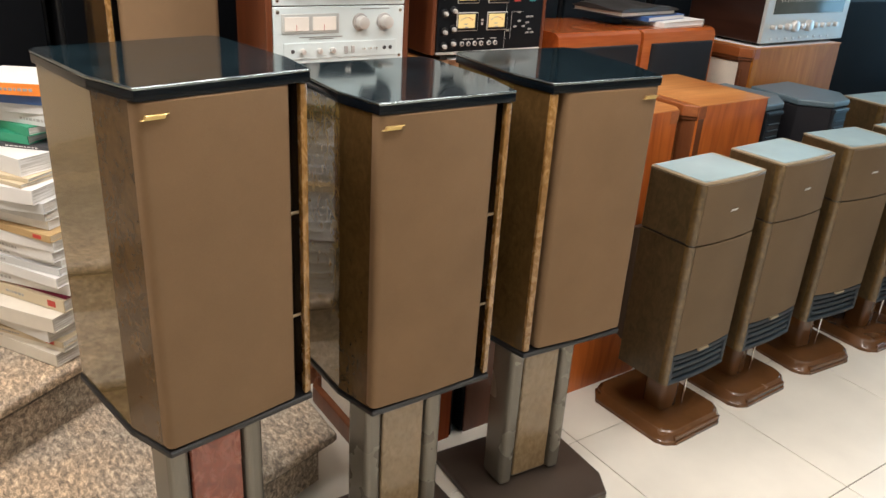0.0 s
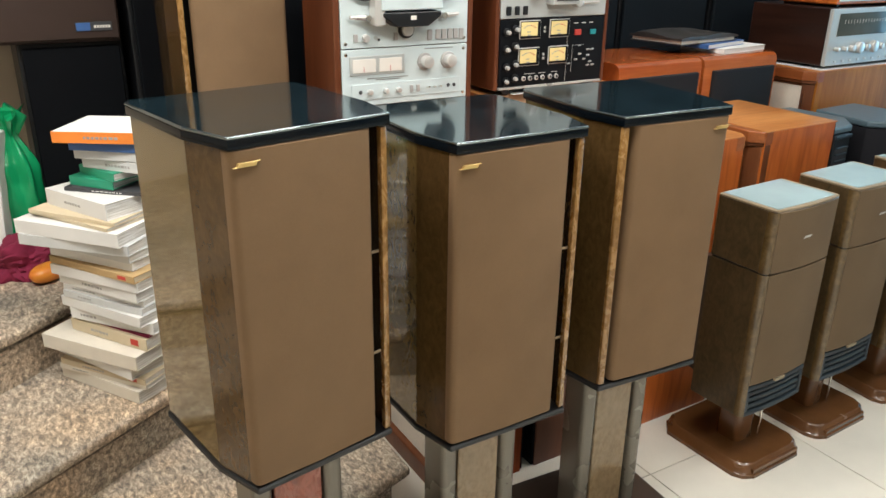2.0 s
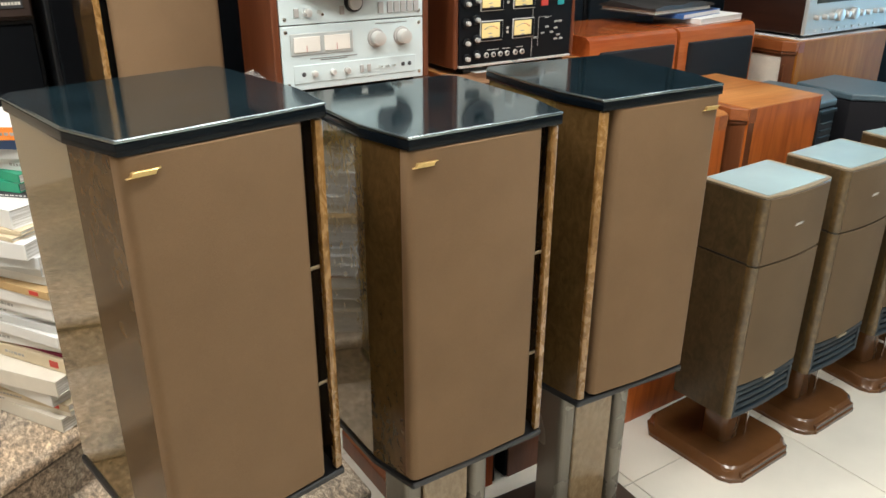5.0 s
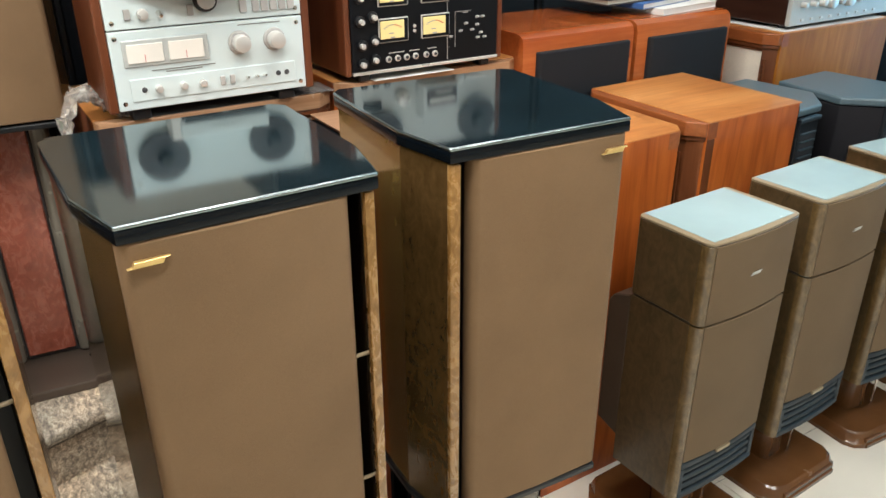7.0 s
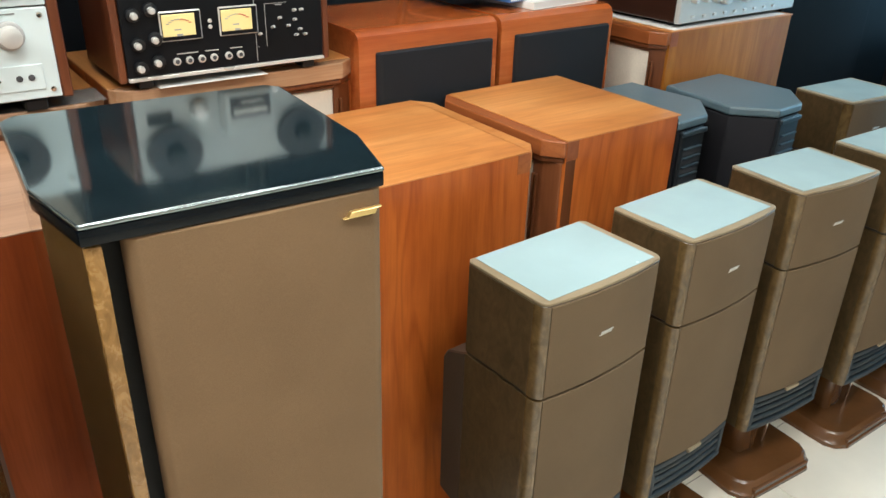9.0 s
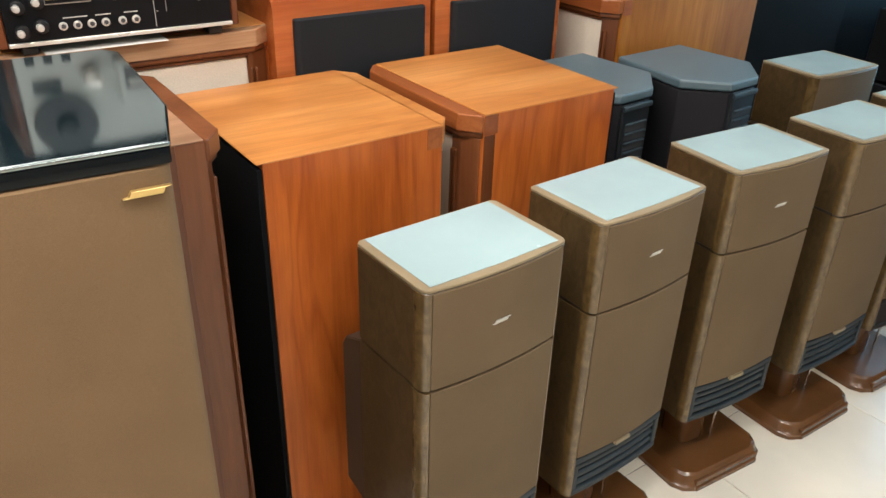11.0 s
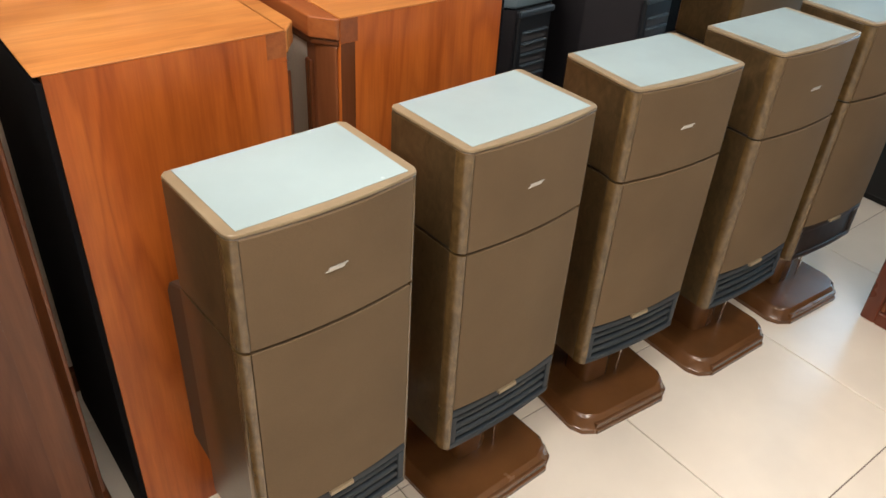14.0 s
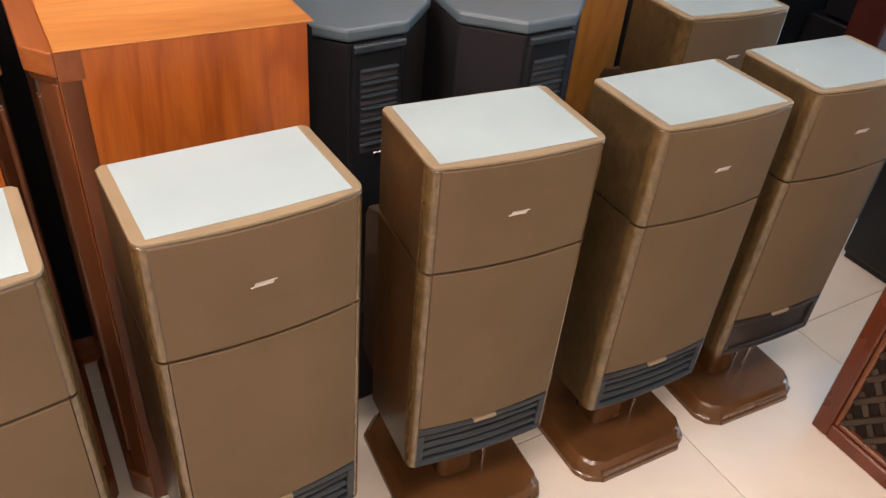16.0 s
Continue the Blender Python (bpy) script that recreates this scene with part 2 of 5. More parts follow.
DULL_SILVER = plain("dull_silver", (0.49, 0.51, 0.50), 0.35, 0.15, 0.05)
SILVER_KNOB = plain("silver_knob", (0.66, 0.645, 0.62), 0.28, 0.45, 0.05)
PALE_METAL = plain("pale_metal", (0.42, 0.41, 0.40), 0.4, 0.1, 0.06)
GREY_PANEL = plain("grey_panel", (0.22, 0.22, 0.21), 0.38, 0.4, 0.08)
METER = plain("cream_meter", (0.85, 0.68, 0.30), 0.4, 0, 0.06)
METER_WHITE = plain("white_meter", (0.78, 0.74, 0.68), 0.35, 0, 0.06)
BEIGE_CLOTH = cloth("beige_cloth", (0.78, 0.69, 0.58), 350)
DIAL_GLASS = plain("dial_glass", (0.07, 0.085, 0.08), 0.06, 0, 0.2)
PAGES, _nt, _b = material("page_edges", 0.75)
_n = noise_tex(_nt, mapped(_nt, (0.02, 0.02, 1)), 420, 3, 0.6)
_m = noise_tex(_nt, mapped(_nt, (1, 1, 1)), 7, 3)
_nt.links.new(mix(_nt, ramp(_nt, _n, [(0.35, (0.50, 0.48, 0.44)), (0.6, (0.80, 0.79, 0.77))]), ramp(_nt, _m, [(0.35, (0.86, 0.82, 0.74)), (0.6, (1, 1, 1))]), 0.8), _b.inputs["Base Color"])
bump(_nt, _b, _n, 0.3, 0.0006)
PRINT = plain("grey_print", (0.35, 0.34, 0.33), 0.7)
WARM_PAPER = plain("warm_paper", (0.70, 0.65, 0.56), 0.7, 0, 0.08, 9, 0.05)
COOL_PAPER = plain("cool_paper", (0.60, 0.61, 0.61), 0.6, 0, 0.08, 9, 0.05)
KRAFT = plain("kraft_card", (0.50, 0.34, 0.16), 0.6, 0, 0.12, 8)
PAPER = plain("white_paper", (0.74, 0.73, 0.71), 0.7, 0, 0.06, 5, 0.05)
CREAM = plain("cream_card", (0.62, 0.52, 0.36), 0.7, 0, 0.08, 5)
INK = plain("ink", (0.05, 0.05, 0.055), 0.6)
RED = plain("red_print", (0.50, 0.05, 0.035), 0.55)
TEAL = plain("teal_button", (0.03, 0.30, 0.33), 0.4)
ORANGE = plain("orange_card", (0.75, 0.22, 0.03), 0.5)
BLUE = plain("blue_card", (0.05, 0.13, 0.36), 0.45)
GREEN = plain("green_card", (0.03, 0.30, 0.17), 0.45)
MAROON = plain("maroon_cloth", (0.20, 0.012, 0.045), 0.85, 0, 0.3, 12, 0.2, 200)
WALL = plain("cream_wall", (0.60, 0.52, 0.42), 0.8, 0, 0.06, 2, 0.1, 90)
CEIL = plain("ceiling_paint", (0.80, 0.79, 0.77), 0.85, 0, 0.03, 2)
TILE = plain("cream_tile", (0.80, 0.75, 0.655), 0.22, 0, 0.06, 3.5)
GROUT = plain("grout", (0.22, 0.19, 0.16), 0.9)
GRANITE = granite("granite", 1.15)
# Darkened granite that stands for the shade below the nosings.
GRANITE_SHADE = granite("granite_shade", 0.38)
DARK_BROWN = cloth("dark_brown_cloth", (0.050, 0.032, 0.026))
RED_WOOD = wood("red_frame_wood", (0.095, 0.022, 0.009), (0.155, 0.037, 0.014), (0.21, 0.056, 0.021), "z", 0.25)
BROWN_LATTICE = plain("lattice_wood", (0.030, 0.017, 0.009), 0.5, 0, 0.25, 20)
CHAMPAGNE = plain("champagne_panel", (0.46, 0.30, 0.185), 0.6, 0.0, 0.05)
LAMP_WHITE, _nt, _b = material("lamp_diffuser", 0.5)
_b.inputs["Emission Color"].default_value = (1.0, 0.94, 0.85, 1)
_b.inputs["Emission Strength"].default_value = 4.0
FILM = plain("clear_film", (0.55, 0.52, 0.50), 0.12, 0, 0.1, 30, 0.6, 60)
FILM.node_tree.nodes["Principled BSDF"].inputs["Transmission Weight"].default_value = 0.75
GREEN_FILM, _nt, _b = material("green_film", 0.22)
_b.inputs["Base Color"].default_value = (0.02, 0.42, 0.16, 1)
_b.inputs["Transmission Weight"].default_value = 0.25
bump(_nt, _b, noise_tex(_nt, mapped(_nt, (1, 1, 0.3)), 40, 4), 0.6, 0.004)
FOLDER_SKIN = plain("folder_leather", (0.040, 0.036, 0.034), 0.38, 0, 0.3, 14, 0.3, 160)
FRUIT, _nt, _b = material("mango_skin", 0.35)
_nt.links.new(ramp(_nt, noise_tex(_nt, mapped(_nt, (1, 1, 1)), 9, 3), [(0.42, (0.60, 0.05, 0.025)), (0.62, (0.72, 0.26, 0.03))]), _b.inputs["Base Color"])

# ---- mesh helpers ----


def box(bm, x0, y0, z0, x1, y1, z1, bevel=0.0, seg=1, m=None):
    r = bmesh.ops.create_cube(bm, size=1.0)
    vs = r["verts"]
    mat = Matrix.Translation(((x0 + x1) / 2, (y0 + y1) / 2, (z0 + z1) / 2)) @ Matrix.Diagonal((abs(x1 - x0), abs(y1 - y0), abs(z1 - z0), 1))
    bmesh.ops.transform(bm, matrix=mat, verts=vs)
    if bevel:
        es = list({e for v in vs for e in v.link_edges})
        r = bmesh.ops.bevel(bm, geom=es, offset=bevel, segments=seg, affect="EDGES", profile=0.5)
        vs = list({v for f in r["faces"] for v in f.verts} | {v for v in vs if v.is_valid})
    if m:
        bmesh.ops.transform(bm, matrix=m, verts=vs)
    return bm


def prism(bm, pts, z0, z1, bevel=0.0, seg=1, m=None, edges="all"):
    lo = [bm.verts.new((x, y, z0)) for x, y in pts]
    hi = [bm.verts.new((x, y, z1)) for x, y in pts]
    n = len(pts)
    fs = [bm.faces.new(hi), bm.faces.new(lo[::-1])]
    for i in range(n):
        fs.append(bm.faces.new((lo[i], lo[(i + 1) % n], hi[(i + 1) % n], hi[i])))
    vs = lo + hi
    bmesh.ops.recalc_face_normals(bm, faces=fs)
    if bevel:
        es = list({e for f in fs for e in f.edges})
        if edges == "rim":
            es = [e for e in es if abs(e.verts[0].co.z - e.verts[1].co.z) < 1e-6]
        r = bmesh.ops.bevel(bm, geom=es, offset=bevel, segments=seg, affect="EDGES", profile=0.5)
        vs = list({v for f in r["faces"] for v in f.verts} | {v for v in vs if v.is_valid})
    if m:
        bmesh.ops.transform(bm, matrix=m, verts=vs)
    return bm


def rod(bm, a, b, r0, r1=None, n=16, bevel=0.0):
    a, b = Vector(a), Vector(b)
    d = b - a
    res = bmesh.ops.create_cone(bm, cap_ends=True, segments=n, radius1=r0, radius2=r0 if r1 is None else r1, depth=d.length)
    vs = res["verts"]
    if bevel:
        es = [e for e in {e for v in vs for e in v.link_edges} if abs(e.verts[0].co.z - e.verts[1].co.z) < 1e-6]
        r = bmesh.ops.bevel(bm, geom=es, offset=bevel, segments=2, affect="EDGES", profile=0.5)
        vs = list({v for f in r["faces"] for v in f.verts} | {v for v in vs if v.is_valid})
    mat = Matrix.Translation((a + b) / 2) @ d.to_track_quat("Z", "Y").to_matrix().to_4x4()
    bmesh.ops.transform(bm, matrix=mat, verts=vs)
    return bm


def frame_ring(bm, x0, z0, x1, z1, w, y0, y1, bevel=0.0):
    """Four rails round an opening in a front that faces -y."""
    box(bm, x0, y0, z0, x0 + w, y1, z1, bevel)
    box(bm, x1 - w, y0, z0, x1, y1, z1, bevel)
    box(bm, x0 + w, y0, z1 - w, x1 - w, y1, z1, bevel)
    box(bm, x0 + w, y0, z0, x1 - w, y1, z0 + w, bevel)
    return bm


def finish(name, bm, mat, smooth=False):
    me = bpy.data.meshes.new(name)
    bm.to_mesh(me)
    bm.free()
    me.materials.append(mat)
    if smooth:
        for p in me.polygons:
            p.use_smooth = True
        me.set_sharp_from_angle(angle=radians(35))
        sharp = {k for p in me.polygons if len(p.vertices) > 4 and p.area > 0.002 for k in p.edge_keys}
        for e in me.edges:
            if e.key in sharp:
                e.use_edge_sharp = True
    return new(name, me)


def part(name, bm, mat, parent, label="", smooth=False):
    ob = finish(name, bm, mat, smooth)
    ob.parent = parent
    if label:
        ob["label"] = label
    if name == "lettering":
        ob["kind"] = "stuff"
    return ob


def cube_part(name, dims, mat, parent, bevel=0.002, label="", seg=1, m=None):
    return part(name, box(bmesh.new(), *dims, bevel, seg, m), mat, parent, label)


def thing(name, m, label, category, group="", kind=""):
    ob = new(name)
    ob.empty_display_size = 0.1
    ob.matrix_basis = m
    return tagged(ob, label, category, group, kind)


def structure(name, bm, mat, label="", category=""):
    return tagged(finish(name, bm, mat), label, category or name.split("_")[0], kind="structure")

# ---- the room ----
X0, Y0, X1, Y1 = ROOM
floor = structure("floor", box(bmesh.new(), X0, Y0, -0.12, X1, Y1, -0.004), GROUT, "cream polished floor tiles with thin dark joints", "floor")
structure("ceiling", box(bmesh.new(), X0, Y0, CEILING_Z, X1, Y1, CEILING_Z + 0.15), CEIL, "plain white painted ceiling", "ceiling")
structure("wall_north", box(bmesh.new(), X0 - 0.15, Y1, -0.12, X1 + 0.15, Y1 + 0.15, CEILING_Z + 0.15), WALL, "plain cream painted back wall", "wall")
structure("wall_west", box(bmesh.new(), X0 - 0.15, Y0, -0.12, X0, Y1, CEILING_Z + 0.15), WALL, "plain cream painted side wall", "wall")
structure("wall_south", box(bmesh.new(), X0 - 0.15, Y0 - 0.15, -0.12, X1 + 0.15, Y0, CEILING_Z + 0.15), WALL, "plain cream painted wall", "wall")
bm = bmesh.new()
box(bm, X1, Y0, -0.12, X1 + 0.15, 0.4, CEILING_Z + 0.15)
box(bm, X1, 2.3, -0.12, X1 + 0.15, Y1, CEILING_Z + 0.15)
box(bm, X1, 0.4, 2.6, X1 + 0.15, 2.3, CEILING_Z + 0.15)
structure("wall_east", bm, WALL, "cream wall with a wide shop front opening", "wall")

# granite steps, each tread a slab with an overhanging nosing
TREADS = [
    (0.0, 0.18, [(-2.2, 0.95), (-0.4, 1.22), (0.30, 1.545), (0.80, 1.72), (0.80, 3.5), (-2.2, 3.5)]),
    (0.18, 0.36, [(-2.2, 0.9), (-0.6, 1.66), (-0.15, 1.90), (0.28, 2.16), (0.80, 2.33), (0.80, 3.5), (-2.2, 3.5)]),
    (0.36, 0.54, [(-2.2, 1.5), (-0.6, 2.06), (-0.09, 2.41), (0.07, 2.535), (0.40, 2.78), (0.40, 3.5), (-2.2, 3.5)]),
]
steps = thing("granite_steps", pose(0, 0, 0), "speckled grey and tan granite steps with overhanging nosings", "steps", kind="structure")
for z0, z1, pts in TREADS:
    part("riser", prism(bmesh.new(), pts, z0, z1 - 0.048), GRANITE, steps)
    n = len(pts)
    grown = []
    for i, (x, y) in enumerate(pts):
        grown.append((x + (0.045 if x > 0.35 else 0.0), y - (0.03 if y < 3.4 else 0.0)))
    part("tread", prism(bmesh.new(), grown, z1 - 0.036, z1, 0.011, 3, edges="rim"), GRANITE, steps, "", True)
    # Shade under the overhang is put into the colour of this strip.
    part("nosing_underside", prism(bmesh.new(), [(x * 0.998, y + (0.016 if y < 3.4 else 0.0)) for x, y in grown], z1 - 0.048, z1 - 0.036), GRANITE_SHADE, steps, "thin strip darkened for the shade under the nosing")

# ---- the large bronze loudspeakers on stands ----
BIG_H = 0.692
OCT = [(-0.156, 0.0), (0.156, 0.0), (0.182, 0.115), (0.182, 0.360), (0.165, 0.380), (-0.165, 0.380), (-0.182, 0.360), (-0.182, 0.115)]


def scaled(pts, dx, dy, s=1):
    out = []
    for x, y in pts:
        out.append((s * (x + math.copysign(dx, x)), y + (dy if y > 0.2 else -dy)))
    return out if s > 0 else out[::-1]


def badge_mesh(cx, cz, k, y0, y1):
    """A flat slanted plate with two thin tails."""
    pts = [(-0.031, -0.0046), (0.020, -0.0046), (0.0235, 0.0030), (0.032, 0.0046), (-0.019, 0.0046), (-0.0225, -0.0030)]
    m = Matrix(((1, 0, 0, cx), (0, 0, -1, 0), (0, 1, 0, cz), (0, 0, 0, 1)))
    return prism(bmesh.new(), [(x * k, z * k) for x, z in pts], -y1, -y0, 0.0005 * k, 1, m)


def big_speaker(m, s, label, side_mat=None):
    """s = 1: badge on the left and the open slot on the right; -1: mirrored."""
    sp = thing("floor_speaker", m, label, "speaker", "large bronze speakers")
    part("top_edge", prism(bmesh.new(), scaled(OCT, 0.0035, 0.0035, s), BIG_H - 0.023, BIG_H - 0.006, 0.002, 2), LACQUER_DIMMED, sp, "lacquered edge of the top, darkened for its dark reflections", True)
    top = prism(bmesh.new(), scaled(OCT, 0.004, 0.004, s), BIG_H - 0.006, BIG_H, 0.0028, 3)
    part("top_panel", top, PIANO, sp, "glossy black lacquered top with chamfered corners", True)
    part("bottom_plate", prism(bmesh.new(), scaled(OCT, 0.002, 0.002, s), 0, 0.014, 0.003), BLACK, sp, "black bottom plate")
    core = [(-0.147, 0.024), (0.112, 0.024), (0.112, 0.080), (0.148, 0.080), (0.176, 0.118), (0.176, 0.358), (0.162, 0.375), (-0.162, 0.375), (-0.176, 0.358), (-0.176, 0.118)]
    core = [(s * x, y) for x, y in core]
    part("cabinet", prism(bmesh.new(), core, 0.014, BIG_H - 0.023), BLACK, sp, "black inner cabinet")
    z0, z1 = 0.016, BIG_H - 0.025
    # veneered side and chamfer panels
    for k, wall in (("side_panel", [(-0.179, 0.116), (-0.176, 0.116), (-0.176, 0.359), (-0.179, 0.359)]), ("side_panel", [(0.176, 0.118), (0.179, 0.116), (0.179, 0.359), (0.176, 0.359)])):
        part(k, prism(bmesh.new(), [(s * x, y) for x, y in wall], z0, z1), side_mat or BURL_SIDE, sp, "smoked glossy burl veneer")
    part("chamfer_panel", prism(bmesh.new(), [(s * x, y) for x, y in [(-0.155, 0.010), (-0.151, 0.024), (-0.176, 0.120), (-0.1795, 0.115)]], z0, z1), BURL, sp, "dark burl veneer")
    part("chamfer_panel", prism(bmesh.new(), [(s * x, y) for x, y in [(0.147, 0.012), (0.156, 0.010), (0.1795, 0.115), (0.166, 0.120)]], z0, z1), BURL, sp, "dark burl veneer")
    # edge strip of the slotted side, held off by pegs
    strip = prism(bmesh.new(), [(s * x, y) for x, y in [(0.140, -0.001), (0.156, 0.002), (0.157, 0.012), (0.142, 0.016)]], 0.018, BIG_H - 0.026, 0.003, 2)
    part("edge_strip", strip, BURL_GOLD, sp, "golden burl edge strip", True)
    for z in (0.20, 0.42) if s > 0 else ():
        part("peg", rod(bmesh.new(), (s * 0.120, 0.016, z), (s * 0.143, 0.016, z), 0.003, n=10), TAN_EDGE, sp, "small pale peg")
    # grille with softly rounded vertical edges
    g = [(-0.159, 0.026), (-0.159, 0.008), (-0.156, 0.002), (-0.147, -0.002), (-0.02, -0.006), (0.110, -0.002), (0.118, 0.004), (0.121, 0.012), (0.121, 0.026)]
    g = [(s * x, y) for x, y in g]
    part("grille", prism(bmesh.new(), g, 0.020, BIG_H - 0.0245, 0.002, 1), BRONZE, sp, "bronze brown grille cloth", True)
    # slanted badge: two offset bars
    bx = -0.130 if s > 0 else 0.130
    part("badge", badge_mesh(bx, 0.644, 0.78, -0.0085, -0.002), GOLD, sp, "small gold badge")
    return sp


def speaker_stand(m, h, panel_mat, label, panel_label):
    st = thing("speaker_stand", m, label, "speaker stand", "speaker stands")
    part("base_plate", prism(bmesh.new(), [(-0.17, -0.02), (0.17, -0.02), (0.21, 0.06), (0.21, 0.37), (-0.21, 0.37), (-0.21, 0.06)], 0.0, 0.028, 0.006, 2), BASE_PLATE, st, "dark brown metal base plate")
    for sx in (-1, 1):
        cube_part("post", (sx * 0.112, 0.140, 0.028, sx * 0.066, 0.24, h - 0.012), GUNMETAL, st, 0.016, "grey-brown metal post", 4)
    cube_part("back_panel", (-0.066, 0.165, 0.028, 0.066, 0.23, h - 0.012), INK, st, 0.002)
    cube_part("veneer_panel", (-0.060, 0.150, 0.045, 0.060, 0.1645, h - 0.020), panel_mat, st, 0.003, panel_label)
    cube_part("top_plate", (-0.14, 0.07, h - 0.012, 0.14, 0.34, h), BLACK, st, 0.002)
    return st


BIG = [
    (0.426, 1.249, 0.637, 10.0, 1, BURL_RED, "reddish burl panel"),
    (0.856, 1.227, 0.577, 0.3, 1, BURL_STAND, "tan burl panel"),
    (1.301, 1.247, 0.577, -3.5, -1, BURL_STAND, "tan burl panel"),
]
for (x, y, h, yaw, s, pm, pl), dx in zip(BIG, (0.008, 0.02, 0.036)):
    speaker_stand(pose(x + dx, y, 0, 0, 0, yaw), h, pm, "dark metal speaker stand with a veneered column on tiles", pl)
    big_speaker(pose(x, y, h, 0, 0, yaw), s, "bronze-grilled speaker with glossy black top on a metal stand")
speaker_stand(pose(0.640, 2.40, 0.36, 0, 0, -5), 0.715, BURL_RED, "tall metal speaker stand on the granite step", "reddish burl panel")
big_speaker(pose(0.640, 2.40, 1.075, 0, 0, -5), -1, "bronze-grilled speaker on a tall stand behind the others", BURL)

# ---- the row of small bronze towers ----
T_H0, T_H1, SEAM = 0.228, 0.916, 0.716


def arc_front(hw, bulge, n=10, inset=0.0):
    return [(-hw + 2 * hw * i / n, -bulge * (1 - (2 * i / n - 1) ** 2) + inset) for i in range(n + 1)]


def small_tower(m, label, louvred=True):
    tw = thing("tower_speaker", m, label, "speaker", "small bronze tower speakers")
    hw, dp, bul = 0.156, 0.205, 0.0105
    gw = hw - 0.014

    def corner(sx, grow=0.0, n=6):
        return [(sx * (gw + (0.014 + grow) * math.sin(radians(90 * k / n))), 0.022 - (0.022 + grow) * math.cos(radians(90 * k / n))) for k in range(n + 1)]
    front = corner(-1)[::-1] + arc_front(gw, bul)[1:-1] + corner(1)
    outline = front + [(hw, dp - 0.008), (hw - 0.008, dp), (-hw + 0.008, dp), (-hw, dp - 0.008)]
    core = [(x * 0.975, 0.006 + y * 0.965) for x, y in outline]
    part("cabinet", prism(bmesh.new(), core, 0.338, SEAM - 0.0027), BRONZE_WOOD, tw, "bronze brown lower cabinet", True)
    # Ink-black band puts the gap's shade into colour.
    part("seam", prism(bmesh.new(), [(x * 0.97, 0.006 + y * 0.96) for x, y in outline], SEAM - 0.0026, SEAM + 0.0026), INK, tw, "joint between the sections, blackened for the shade in its gap")
    cube_part("base_section", (-hw + 0.006, 0.028, T_H0, hw - 0.006, dp - 0.004, 0.3375), BRONZE_WOOD, tw, 0.002, "bronze brown base section")
    part("upper_cabinet", prism(bmesh.new(), outline, SEAM + 0.0027, T_H1 - 0.006, 0.0025, 1, edges="rim"), BRONZE_WOOD, tw, "bronze brown upper cabinet", True)
    # sloped rear section of the lower cabinet
    bm = prism(bmesh.new(), [(0.20, 0.30), (0.268, 0.32), (0.268, 0.668), (0.255, 0.690), (0.20, 0.712)], -hw + 0.002, hw - 0.002, 0.003, 1, Matrix(((0, 0, 1, 0), (1, 0, 0, 0), (0, 1, 0, 0), (0, 0, 0, 1))))
    part("rear_section", bm, BRONZE_REAR, tw, "dark brown sloped rear section")
    for sx in (-1, 1):
        part("side_panel", prism(bmesh.new(), [(sx * (hw - 0.004), 0.026), (sx * hw, 0.026), (sx * hw, dp - 0.006), (sx * (hw - 0.004), dp - 0.006)], T_H0, SEAM - 0.0027), BRONZE_WOOD, tw, "dark bronze side")
        for z0, z1 in ((T_H0, SEAM - 0.0027), (SEAM + 0.0027, T_H1 - 0.008)):
            pil = corner(sx, 0.0006) + [(sx * (hw + 0.0006), 0.027), (sx * (hw - 0.008), 0.027), (sx * (gw - 0.002), 0.012)]
            part("corner_pillar", prism(bmesh.new(), pil, z0, z1), BRONZE_PILLAR, tw, "rounded satin bronze corner", True)
    # curved grille cloths
    for nm, z0, z1 in (("lower_grille", 0.340, SEAM - 0.0027), ("upper_grille", SEAM + 0.0027, T_H1 - 0.008)):
        gf = [(x, y - 0.002) for x, y in arc_front(gw - 0.0014, bul, 12)]
        part(nm, prism(bmesh.new(), gf + [(gw - 0.0014, 0.012), (-gw + 0.0014, 0.012)], z0, z1, 0.0012, 1, edges="rim"), BRONZE_SMALL, tw, "bronze grille cloth", True)
    # pale inlaid top within a tan rim
    part("top_rim", prism(bmesh.new(), outline, T_H1 - 0.006, T_H1, 0.002, 2, edges="rim"), TAN_EDGE, tw, "tan rounded rim", True)
    part("top_inlay", prism(bmesh.new(), [(-0.139, 0.009), (0.0, 0.0055), (0.139, 0.009), (0.139, dp - 0.004), (-0.139, dp - 0.004)], T_H1 - 0.002, T_H1 + 0.0008), PALE_TOP, tw, "pale bluish grey top panel")
    # port under the cloth: a shallow frame round broad rounded slats
    pw = gw
    shade = BLACK_GRID if louvred else PORT_PLAIN
    port = part("port_grille", prism(bmesh.new(), [(x, y + 0.014) for x, y in arc_front(pw, 0.006, 6)] + [(pw, 0.03), (-pw, 0.03)], T_H0 + 0.002, 0.336), shade, tw, "dark blue-black louvred port" if louvred else "plain brown-black port")
    for z, t in ((T_H0 - 0.002, 0.016), (0.318, 0.018)):
        part("port_rail", prism(bmesh.new(), [(x, y - 0.002) for x, y in arc_front(pw, 0.007, 8)] + [(x, y + 0.016) for x, y in arc_front(pw, 0.006, 8)[::-1]], z, z + t, 0.004, 3, edges="rim"), shade, port, "", True)
    for sx in (-1, 1):
        part("port_post", box(bmesh.new(), sx * pw, -0.002, T_H0 + 0.014, sx * (pw - 0.014), 0.016, 0.318, 0.002), shade, port)
    for k in range(3 if louvred else 0):
        z = 0.2480 + 0.0235 * k
